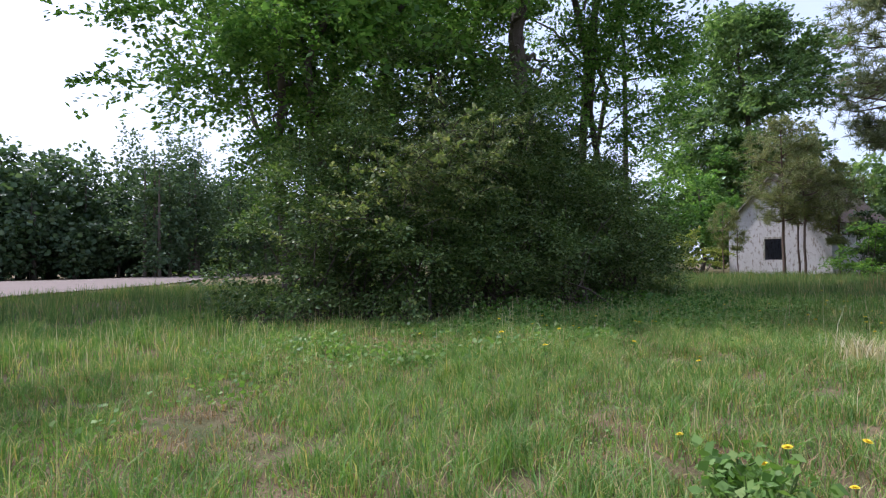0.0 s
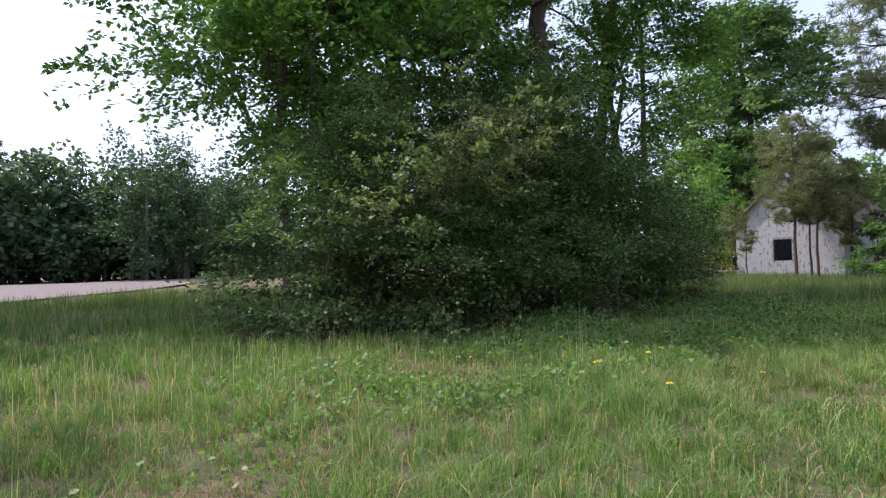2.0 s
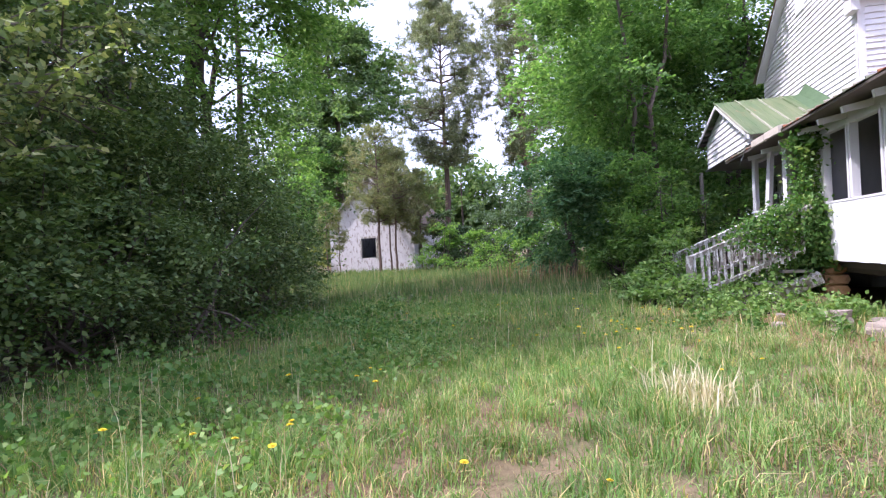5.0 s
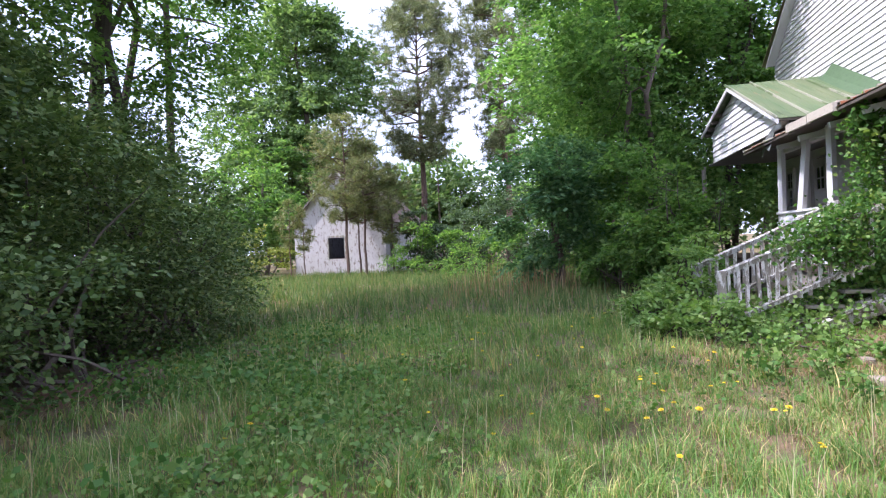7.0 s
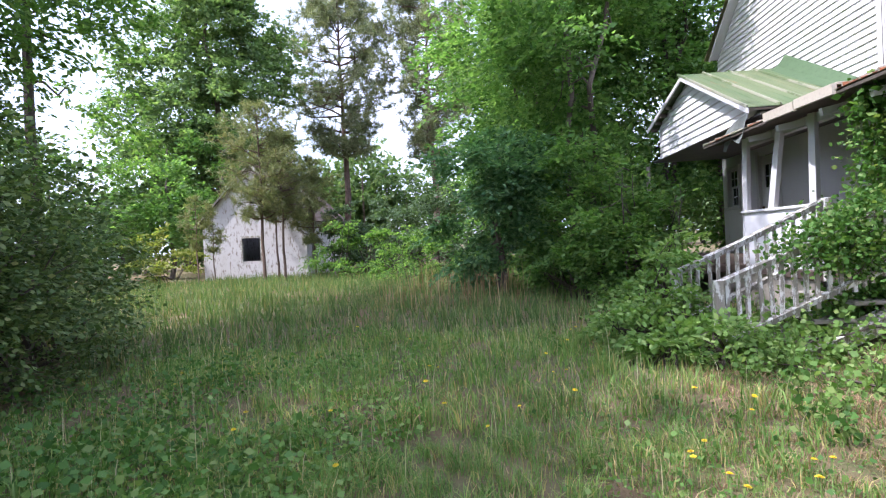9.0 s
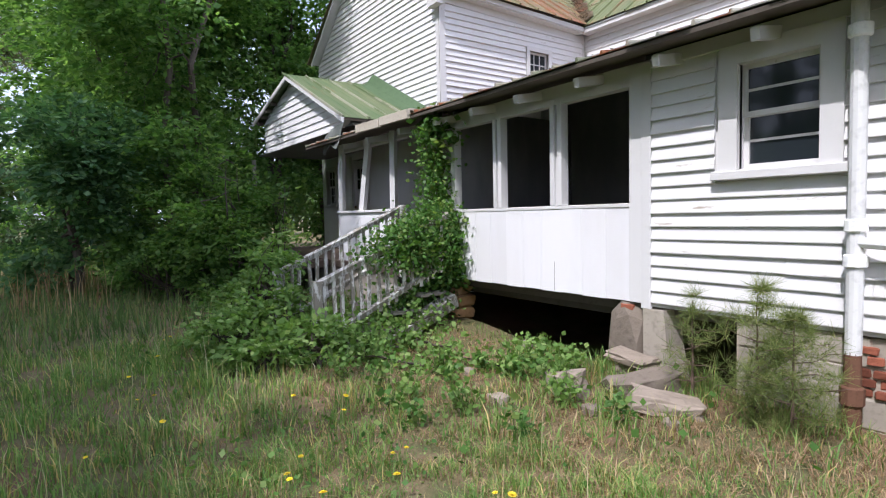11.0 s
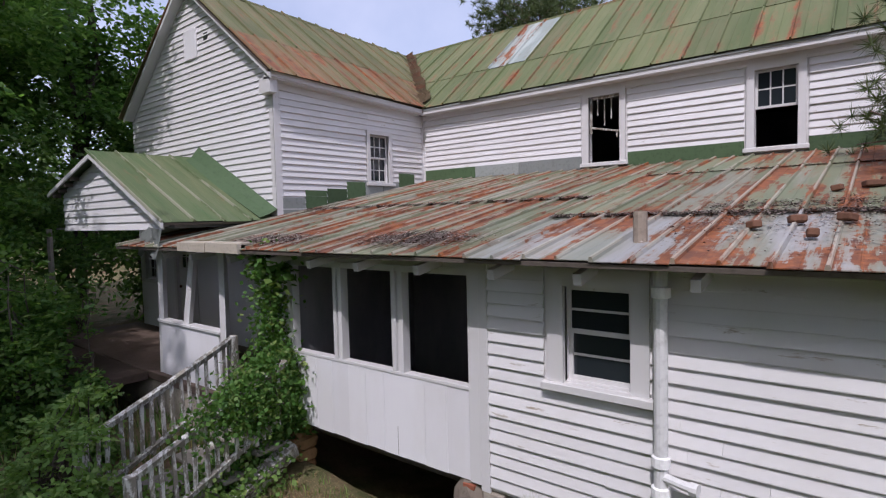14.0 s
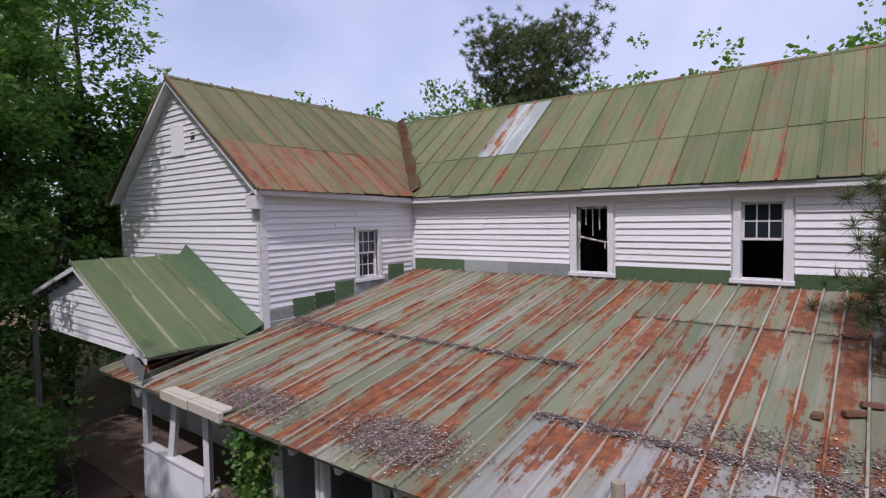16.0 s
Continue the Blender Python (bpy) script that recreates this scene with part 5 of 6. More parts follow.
def pine(name, x, y, h, base, radius, whorls, tufts, needles, length, seed, label, trunk=0.18, material="needle", thick=0.03, lean=(0, 0), group=""):
    """A pine: straight trunk, bare below, with boughs that end in tufts of long needles."""
    r = np.random.default_rng(seed)
    t = thing(name, label, "pine tree", group, at=(x, y, float(ground_z(x, y)) - 0.1))
    bm = bmesh.new()
    line = wander(r, (0, 0, 0), (lean[0], lean[1], h * 0.97), 8, h * 0.004)
    tube(bm, line, list(np.linspace(trunk, min(0.03, trunk * 0.3), 9)), 8)
    ends = []
    for i in range(whorls):
        u = i / max(1, whorls - 1)
        z = base + (h - base) * u
        reach = radius * (0.45 + 0.75 * math.sin(math.pi * min(1, 0.25 + 0.75 * (1 - u)))) * r.uniform(0.7, 1.1) * (0.25 + 0.75 * (1 - u) ** 0.6)
        for k in range(r.integers(3, 6)):
            a = r.uniform(0, math.tau)
            p0 = np.array((lean[0] * z / h, lean[1] * z / h, z))
            p1 = p0 + np.array((math.cos(a) * reach, math.sin(a) * reach, reach * r.uniform(0.0, 0.45)))
            bl = wander(r, p0, p1, 4, reach * 0.05)
            tube(bm, bl, list(np.linspace(trunk * 0.28 * (1 - 0.6 * u) + min(0.008, trunk * 0.15), min(0.008, trunk * 0.15), 5)), 5)
            for _ in range(tufts):
                w = r.uniform(0.35, 1.0)
                q = bl[0] + (bl[-1] - bl[0]) * w + r.normal(size=3) * reach * 0.13 + np.array((0, 0, 0.05 * reach))
                ends.append(q)
    part("trunk", bm, MAT["pine_bark"], t)
    ends = np.array(ends)
    c = np.repeat(ends, needles, axis=0)
    d = unit(r.normal(size=c.shape) + np.array((0, 0, 0.35)))
    L = length * r.uniform(0.7, 1.2, (len(c), 1))
    s = unit(np.cross(d, r.normal(size=c.shape))) * L * thick
    start = c + d * L * 0.05
    v = np.stack([start - s, start + s, c + d * L + s * 0.4, c + d * L - s * 0.4], axis=1)
    polys("crown", v, 4, MAT[material], t)
    return t


def shrub(name, lumps, per_m3, length, material, seed, label, width=0.32, shell=0.5, stems=14, droop=0.3, category="shrub", up=0.6, pale=None, pale_share=0.0):
    """A bush of several lumps (x, y, z, rx, ry, rz): stems from the ground and leaves thickest at the outside."""
    r = np.random.default_rng(seed)
    x0, y0 = lumps[0][0], lumps[0][1]
    t = thing(name, label, category, at=(x0, y0, 0))
    o = np.array((x0, y0, 0))
    bm = bmesh.new()
    allv, palev = [], []
    for lx, ly, lz, rx, ry, rz in lumps:
        n = int(per_m3 * (rx * ry + rx * rz + ry * rz) * 3)
        twigs = max(20, n // 26)
        pts = bough_points(r, twigs, np.array((lx, ly, lz)), np.array((rx, ry, rz)), 12, 0.12 + 0.2 * min(rx, ry), shell, 0.3, 0.8)
        pts = pts[pts[:, 2] > 0.02]
        v = clump_leaves(pts - o, 0.1 + 0.05 * max(rx, ry) * r.uniform(0.5, 1.2, len(pts)), 6, length, width, r, 0.6, droop)
        outward = unit(pts - np.array((lx, ly, lz * 0.6)))
        v = np.concatenate([v, fan_leaves(pts - o, outward, 0.24 + 0.11 * max(rx, ry), 20, length, width, r)])
        keep = v[:, :, 2].min(axis=1) > -0.02
        v = v[keep]
        pick = r.uniform(size=len(v)) < pale_share
        allv.append(v[~pick])
        palev.append(v[pick])
        for _ in range(stems):
            tip = pts[r.integers(len(pts))]
            foot = (lx + r.normal() * rx * 0.3, ly + r.normal() * ry * 0.3, -0.05)
            tube(bm, wander(r, np.array(foot) - o, tip - o, 4, 0.08), list(np.linspace(0.02 + 0.006 * rz, 0.004, 5)), 4)
    part("branchwork", bm, MAT["bark"], t)
    polys("foliage", np.concatenate(allv), 4, MAT[material], t)
    if pale and pale_share:
        polys("pale_foliage", np.concatenate(palev), 4, MAT[pale], t)
    return t


def sprays(name, roots, reach, count, length, material, seed, label):
    """Arching sprays that stand out of a bush: thin shoots set with small leaves."""
    r = np.random.default_rng(seed)
    t = thing(name, label, "shrub", at=tuple(roots[0]))
    o = np.array(roots[0])
    bm = bmesh.new()
    cs = []
    for root in roots:
        for _ in range(count):
            d = unit(np.array([[r.normal() * 0.8, r.normal() * 0.8 - 0.35, r.uniform(0.25, 1.0)]]))[0]
            L = reach * r.uniform(0.5, 1.2)
            p0 = np.array(root) + r.normal(size=3) * np.array((0.45, 0.3, 0.15)) - o
            line = [p0 + d * L * u + np.array((0, 0, -0.35 * L * u * u)) for u in np.linspace(0, 1, 6)]
            tube(bm, line, list(np.linspace(0.008, 0.003, 6)), 3)
            for u in np.linspace(0.15, 1, 16):
                for _k in range(3):
                    cs.append(p0 + d * L * u + np.array((0, 0, -0.35 * L * u * u)) + r.normal(size=3) * 0.02)
    part("branchwork", bm, MAT["bark"], t)
    polys("foliage", leaves(np.array(cs), length, 0.3, r, 0.0, 0.8), 4, MAT[material], t)


# the great hedge in the meadow
HEDGE = [(3.2, 8.6, 0.9, 1.4, 1.2, 1.25), (4.6, 8.0, 1.0, 1.5, 1.4, 1.7), (6.2, 7.9, 1.1, 1.6, 1.3, 1.9), (7.9, 7.7, 1.1, 1.6, 1.4, 1.8), (9.7, 8.4, 1.1, 1.7, 1.4, 1.9), (11.5, 9.2, 1.0, 1.6, 1.2, 1.8),
         (4.6, 9.4, 2.4, 1.8, 1.5, 1.5), (6.8, 9.0, 2.7, 1.9, 1.4, 1.6), (9.3, 9.6, 2.7, 1.9, 1.5, 1.6)]
shrub("hedge", HEDGE, 1250, 0.062, "leaf_bush", 11, "huge tangled dark green hedge in the meadow", stems=22, pale="leaf_light", pale_share=0.05, shell=0.62)
sprays("hedge_shoots", [(x, y - 0.3, z) for x, y, z in [(4.2, 7.1, 2.0), (4.5, 7.2, 2.1), (4.0, 7.4, 1.9), (4.7, 7.0, 2.6), (5.0, 7.3, 2.9), (3.1, 7.5, 1.2), (4.4, 6.9, 2.2), (4.9, 6.9, 2.4), (3.6, 7.2, 1.5), (4.3, 6.75, 2.0), (4.6, 6.7, 2.5), (5.2, 6.8, 2.7), (4.1, 6.8, 1.7)]], 0.8, 11, 0.06, "leaf_light", 12, "pale yellow-green shoots arching out of the hedge")
# trees that rise out of the hedge
tree("oak_tree", 6.5, 14.2, 13.5, (5.7, 5.0), 2.6, 560, 104, 0.16, "leaf_oak", 21, "tall many-stemmed oak behind the hedge", trunk=0.26, stems=5, limbs=12, spread=0.8, gap=0.46)
tree("oak_tree", 8.1, 8.8, 16.0, (3.3, 3.0), 2.8, 500, 110, 0.12, "leaf_oak", 22, "leafy oak rising out of the hedge", trunk=0.27, limbs=26, spread=0.6, gap=0.5, lean=(1.9, 1.5))
tree("oak_tree", 4.5, 12.9, 11.5, (2.9, 2.6), 2.2, 330, 96, 0.13, "leaf_oak", 30, "dense young oak behind the hedge end", trunk=0.14, stems=2, limbs=14, spread=0.6, gap=0.4)
tree("thicket_tree", 7.2, 9.6, 6.2, (2.6, 2.0), 1.8, 300, 110, 0.085, "leaf_bush", 23, "dense young tree grown into the hedge", trunk=0.1, stems=2, limbs=14, spread=0.5)
# high crown out of view, added to throw shade on the porch
tree("oak_tree", 12.3, 11.2, 18.0, (3.6, 3.0), 7.8, 620, 90, 0.14, "leaf_oak", 28, "tall slim oak with an unseen high crown added for shade", trunk=0.16, limbs=16, spread=0.7, gap=0.3)
tree("thicket_tree", 11.6, 10.4, 13.0, (2.5, 2.4), 1.4, 420, 80, 0.1, "leaf_oak", 24, "open leafy tree at the hedge end", trunk=0.12, stems=2, limbs=18, spread=0.5, gap=0.64)
tree("oak_tree", 9.5, 25.0, 22.5, (5.2, 5.0), 13.2, 400, 100, 0.24, "leaf_oak", 26, "spreading oak at the meadow's edge", trunk=0.12, limbs=14, spread=0.75, lean=(-7.6, -0.6), gap=0.3)
# stands out of view, added to shade the meadow's left side
tree("oak_tree", -6.0, 24.0, 22.0, (4.2, 4.0), 14.5, 420, 80, 0.22, "leaf_oak", 29, "unseen tall oak added beside the track for its shade", trunk=0.25, limbs=10, spread=0.8, gap=0.3)
# unseen crown above the view, placed to shade the near left grass
tree("oak_tree", -5.0, 9.6, 13.0, (2.6, 2.6), 7.8, 280, 70, 0.14, "leaf_oak", 27, "out-of-view oak that shades the near meadow", trunk=0.16, limbs=0, spread=0.7, gap=0.35)
tree("sweetgum_tree", 14.2, 11.6, 15.0, (3.0, 2.8), 3.0, 190, 60, 0.11, "leaf_oak", 25, "thin open tree with sparse leaves", trunk=0.11, stems=2, limbs=26, spread=0.42, gap=0.6)

# round the shed
tree("oak_tree", 40.5, 20.5, 19.5, (5.8, 6.0), 4.0, 640, 95, 0.3, "leaf_far", 31, "tall green oak behind the shed", trunk=0.35, limbs=20, spread=1.0)
tree("maple_tree", 34, 20.5, 8.0, (3.5, 3.5), 0.6, 220, 70, 0.24, "leaf_bright", 33, "bright green tree beside the shed", trunk=0.14, limbs=12, spread=0.8)
tree("maple_tree", 26.0, 24.0, 7.5, (3.0, 3.0), 0.4, 220, 70, 0.2, "leaf_far", 34, "leafy young tree beside the shed", trunk=0.12, limbs=12, spread=0.8)
shrub("yellow_bush", [(28.0, 17.2, 1.1, 1.4, 1.3, 1.5)], 300, 0.13, "leaf_yellow", 35, "yellow-green bush beside the shed", stems=8)
pine("young_pine", 27.2, 12.4, 7.2, 2.7, 2.4, 16, 10, 26, 0.24, 36, "young pine in front of the shed", trunk=0.075, thick=0.035)
pine("young_pine", 27.6, 11.7, 6.0, 2.6, 1.8, 12, 9, 26, 0.24, 37, "slim young pine in front of the shed", trunk=0.06, thick=0.035)
pine("young_pine", 28.2, 12.2, 5.4, 2.9, 1.5, 10, 7, 26, 0.24, 77, "slim young pine in front of the shed", trunk=0.05, thick=0.035)
pine("young_pine", 27.9, 14.9, 3.2, 1.4, 0.8, 6, 3, 30, 0.24, 79, "thin pine sapling in front of the shed", trunk=0.03, thick=0.035)
pine("young_pine", 27.3, 15.3, 3.6, 1.6, 0.8, 6, 3, 30, 0.24, 38, "thin pine sapling in front of the shed", trunk=0.035, thick=0.035)
pine("young_pine", 28.3, 10.6, 5.0, 1.6, 1.5, 11, 10, 30, 0.22, 39, "thin pine sapling by the shed corner", trunk=0.05, thick=0.035)
pine("tall_pine", 48.5, 14.2, 22.5, 8.5, 5.6, 22, 13, 38, 0.5, 41, "tall bare-trunked pine against the sky", trunk=0.32, thick=0.045, material="needle_tall")
pine("tall_pine", 48, 7.1, 22.0, 8.0, 5.4, 22, 13, 38, 0.5, 42, "tall bare-trunked pine against the sky", trunk=0.32, thick=0.045, material="needle_tall")

# the thicket between shed and house
tree("holly_tree", 18.2, 3.0, 4.0, (1.4, 1.4), 0.7, 250, 76, 0.125, "leaf_dark", 51, "dark rounded evergreen tree", trunk=0.09, stems=2, limbs=12, spread=0.42, hollow=0.65)
for i, (x, y, h, rr, key) in enumerate(((24.5, 1.2, 14.5, 3.6, "leaf_bright"), (22.6, -2.1, 14.5, 2.8, "leaf_bright"), (29.5, 1.6, 13.0, 3.0, "leaf_bright"), (22.5, 0.9, 9.5, 2.5, "leaf_bright"), (30, -1.0, 15.0, 4.0, "leaf_far"), (23.5, -4.4, 9.4, 1.7, "leaf_bright"))):
    tree("maple_tree", x, y, h, (rr, rr), 0.8, 430, 66, 0.17, key, 60 + i, "tall bright green maple beside the house", trunk=0.1, stems=3, limbs=14, spread=0.7, gap=0.42, group="maples beside the house")
tree("maple_tree", 20.0, 0.9, 12.5, (2.7, 2.6), 3.2, 400, 84, 0.145, "leaf_bright", 70, "leafy maple leaning towards the gable", trunk=0.1, stems=2, limbs=14, spread=0.65, lean=(-1.2, -0.3), gap=0.3)
tree("young_maple", 19.6, 0.7, 4.4, (1.6, 1.5), 0.3, 190, 64, 0.13, "leaf_bright", 71, "bushy young maple by the porch", trunk=0.05, stems=2, limbs=8, spread=0.45)
tree("young_maple", 16.9, 1.0, 3.3, (1.4, 1.1), 0.2, 160, 60, 0.12, "leaf_bright", 72, "bushy sapling in front of the porch", trunk=0.04, stems=2, limbs=8, spread=0.4)
tree("young_maple", 15.3, 0.9, 2.6, (1.0, 0.7), 0.2, 170, 60, 0.095, "leaf_oak", 90, "leafy sapling crowding the porch edge", trunk=0.03, stems=2, limbs=8, spread=0.35)
tree("young_maple", 14.6, 0.1, 2.3, (0.6, 0.5), 0.5, 50, 40, 0.1, "leaf_vine", 73, "slim sapling growing by the porch post", trunk=0.02, limbs=6, spread=0.3)
shrub("undergrowth", [(21.5, 3.4, 0.7, 1.5, 1.2, 1.0), (24, 6, 0.8, 1.8, 1.6, 1.3), (26.5, 8.5, 0.8, 1.6, 1.6, 1.4)], 230, 0.11, "leaf_oak", 74, "dark undergrowth along the wood's edge")
shrub("undergrowth", [(29, 8.0, 1.4, 2.0, 2.0, 2.4), (33, 7, 1.6, 2.5, 2.5, 2.8), (29.6, 10.2, 1.2, 1.2, 1.0, 1.9), (31, 4.5, 1.5, 2.4, 2.2, 2.4)], 230, 0.13, "leaf_wood_shaded", 78, "dark tangled thicket beside the shed")
shrub("undergrowth", [(14.8, 0.9, 0.4, 0.8, 0.55, 0.55), (13.5, 0.8, 0.35, 0.7, 0.5, 0.5), (16.2, 1.5, 0.4, 0.9, 0.7, 0.6), (18.4, 1.6, 0.5, 1.0, 0.8, 0.8)], 240, 0.09, "leaf_bright", 75, "low green thicket in front of the porch")
shrub("stair_bush", [(11.25, 1.3, 0.45, 0.5, 0.42, 0.42), (10.5, 1.3, 0.25, 0.3, 0.28, 0.3), (11.05, 1.7, 0.3, 0.45, 0.35, 0.36), (12.1, 1.65, 0.4, 0.6, 0.42, 0.42), (10.6, 1.65, 0.2, 0.35, 0.3, 0.25), (12.15, 1.25, 0.95, 0.5, 0.4, 0.5), (12.9, 1.1, 0.5, 0.55, 0.4, 0.5)], 520, 0.07, "leaf_weed", 76, "bright leafy bush at the foot of the stairs")


# woods all round, too far to count
def woods(name, line, n, hmin, hmax, leaf, key, seed, label, per=24):
    r = np.random.default_rng(seed)
    line = np.array(line, float)
    seg = np.linalg.norm(np.diff(line, axis=0), axis=1)
    cum = np.concatenate([[0], np.cumsum(seg)])
    t = thing(name, label, "woods", kind="stuff", at=(float(line[0, 0]), float(line[0, 1]), 0))
    o = np.array((line[0, 0], line[0, 1], 0))
    vs, bm = [], bmesh.new()
    for i in range(n):
        s = r.uniform(0, cum[-1])
        k = int(np.searchsorted(cum, s) - 1)
        p = line[k] + (line[k + 1] - line[k]) * (s - cum[k]) / seg[k] + r.normal(size=2) * 1.6
        h = r.uniform(hmin, hmax)
        rad = h * r.uniform(0.2, 0.3)
        pts = crown_points(r, 55, np.array((p[0], p[1], h * 0.5)), np.array((rad, rad, h * 0.5)), 0.45, 0.3, 0.35)
        pts = pts[pts[:, 2] > 0.3]
        vs.append(clump_leaves(pts - o, 0.9, per, leaf, 0.36, r, 0.7))
        tube(bm, [np.array((p[0], p[1], -0.1)) - o, np.array((p[0], p[1], h * 0.8)) - o], [0.16, 0.05], 5)
    part("trunks", bm, MAT["bark"], t)
    polys("foliage", np.concatenate(vs), 4, MAT[key], t)


woods("far_woods", [(24, 62), (36, 44), (46, 32)], 40, 6.5, 12, 0.5, "leaf_far", 88, "green wood behind the shed", 15)
woods("far_woods", [(-34, 43), (-18, 45), (-4, 48), (11, 57), (24, 63)], 100, 3, 6.5, 0.43, "leaf_wood_shaded", 89, "leafy fringe of the wood beyond the track", 12)
woods("far_woods", [(-34, 46), (-18, 48), (-4, 51), (11, 60), (24, 66)], 96, 6.5, 11.2, 0.46, "leaf_wood_shaded", 81, "dense green wood beyond the track", 16)
woods("far_woods", [(3, 46), (10, 50), (18, 56)], 16, 9, 12.5, 0.27, "leaf_wood_shaded", 87, "wood's edge where the track bends away", 30)
woods("far_woods", [(46, 32), (56, 20), (60, 4), (56, -12), (44, -26)], 56, 7.5, 11.5, 0.48, "leaf_far", 82, "green wood behind the shed", 17)
woods("far_woods", [(44, -26), (34, -34), (22, -38), (8, -34), (-6, -30)], 70, 12.5, 16.5, 0.36, "leaf_oak", 83, "tree tops behind the farmhouse", 30)
woods("far_woods", [(-6, -30), (-24, -20), (-36, 0), (-40, 24), (-34, 46)], 34, 10, 14, 0.6, "leaf_far", 84, "wood behind the meadow", 14)
pine("tall_pine", 22.6, -28.2, 15.9, 11.0, 5.8, 13, 27, 38, 0.3, 85, "dark round-topped pine behind the house", trunk=0.28, thick=0.06, material="needle_dark")
pine("house_pine", 4.75, -4.3, 5.0, 2.9, 1.6, 14, 16, 48, 0.14, 86, "young pine reaching over the low roof", trunk=0.06, material="needle_dark", thick=0.03)


# ---- vines ----
def vine(name, lines, per_m, length, spread, seed, label, material="leaf_vine"):
    r = np.random.default_rng(seed)
    t = thing(name, label, "vine", at=tuple(lines[0][0]))
    o = np.array(lines[0][0])
    bm = bmesh.new()
    cs = []
    for a, b in lines:
        a, b = np.array(a, float), np.array(b, float)
        L = np.linalg.norm(b - a)
        tube(bm, wander(r, a - o, b - o, 5, spread * 0.4), list(np.linspace(0.012, 0.006, 6)), 4)
        n = int(per_m * L)
        u = r.uniform(0, 1, (n, 1))
        cs.append(a + (b - a) * u + r.normal(size=(n, 3)) * spread - o)
    part("branchwork", bm, MAT["bark"], t)
    polys("foliage", leaves(np.concatenate(cs), length, 0.42, r, 0.5, 0.5), 4, MAT[material], t)


vine("porch_vine", [((11.12, -0.62, 0.0), (11.15, -0.6, 2.55)), ((11.1, -0.5, 0.4), (11.05, -0.5, 1.5)), ((11.1, -0.4, 1.3), (10.75, 0.1, 1.15)), ((11.0, -0.6, 1.5), (10.9, -0.66, 0.7))], 1500, 0.052, 0.11, 91, "thick green creeper climbing the porch corner")
vine("rail_vine", [((10.78, -0.45, 1.45), (10.74, 0.55, 1.0)), ((10.72, -0.35, 1.2), (10.7, 0.3, 0.95)), ((10.74, -0.45, 1.0), (10.72, 0.0, 0.85)), ((10.95, -0.5, 0.6), (11.0, 0.3, 0.4))], 1400, 0.05, 0.1, 92, "bright creeper hanging over the stair rail")
vine("rail_vine", [((10.85, 0.3, 0.35), (10.9, 1.4, 0.15)), ((11.2, 0.2, 0.3), (11.3, 1.3, 0.2)), ((10.7, -0.4, 0.3), (10.6, 0.9, 0.12))], 420, 0.06, 0.13, 95, "bright creeper at the foot of the stairs", "leaf_weed")
vine("porch_vine", [((11.2, -0.5, 2.55), (10.9, -0.6, 2.3)), ((10.95, -0.68, 1.4), (10.9, -0.7, 0.6))], 420, 0.09, 0.1, 93, "creeper over the post and half wall")
vine("ground_vine", [((9.9, 0.1, 0.12), (10.6, 0.3, 0.15)), ((10.2, 0.5, 0.12), (10.7, 1.4, 0.2)), ((8.6, 0.1, 0.14), (9.6, 0.3, 0.12)), ((11, 1.2, 0.15), (12.2, 2.0, 0.15)), ((9.3, 0.5, 0.1), (10.2, 1.0, 0.1)), ((8.3, 0.2, 0.12), (9.4, -0.3, 0.14))], 260, 0.055, 0.09, 94, "leafy creeper spreading over bare soil", "leaf_weed")


# ---- weeds by the house ----
def weed(x, y, h, n, length, seed, name="weed", label="broad-leaved green weed growing near the house", key="leaf_vine"):
    r = np.random.default_rng(seed)
    z = float(ground_z(x, y))
    t = thing(name, label, "weed", "weeds by the house", at=(x, y, z))
    cs = []
    for _ in range(max(3, n // 14)):
        bm = bmesh.new()
        a = r.uniform(0, math.tau)
        tip = np.array((math.cos(a) * h * r.uniform(0.2, 0.6), math.sin(a) * h * r.uniform(0.2, 0.6), h * r.uniform(0.5, 1.0)))
        tube(bm, wander(r, (0, 0, -0.03), tip, 3, 0.02), [0.005, 0.0045, 0.004, 0.002], 4)
        part("stalk", bm, MAT["stem"], t)
        u = r.uniform(0.25, 1.0, (14, 1))
        cs.append(tip * u + r.normal(size=(14, 3)) * h * 0.14)
    c = np.concatenate(cs)
    c[:, 2] = np.abs(c[:, 2]) + 0.02
    polys("foliage", leaves(c, length, 0.4, r, 0.2, 1.0), 4, MAT[key], t)


r_weed = random.Random(6)
for i in range(14):
    x = r_weed.uniform(7.6, 11.2)
    y = r_weed.uniform(0.1, 1.7)
    weed(x, y, r_weed.uniform(0.15, 0.3), r_weed.choice((28, 42, 56)), 0.055, 200 + i)
for i, (x, y, h) in enumerate(((1.9, 1.08, 0.26), (2.02, 1.22, 0.22), (8.8, -0.35, 0.22), (8.98, -0.15, 0.28), (8.2, 0.35, 0.3), (8.95, 0.2, 0.32), (9.4, 0.6, 0.36), (9.15, -0.3, 0.22), (8.6, -0.1, 0.26), (9.0, 1.1, 0.34), (8.5, 0.95, 0.34), (9.8, 1.3, 0.34), (10.1, 0.85, 0.36), (10.3, 0.8, 0.4), (6.05, -0.5, 0.55), (5.8, -0.45, 0.4))):
    weed(x, y, h, 126 if i > 1 else 320, 0.05 if i > 1 else 0.038, 240 + i, key="leaf_weed")
pine("pine_sapling", 7.25, -0.35, 0.95, 0.1, 0.3, 9, 5, 16, 0.11, 250, "small pine sapling against the foundation", trunk=0.011, material="needle_fresh", thick=0.013)
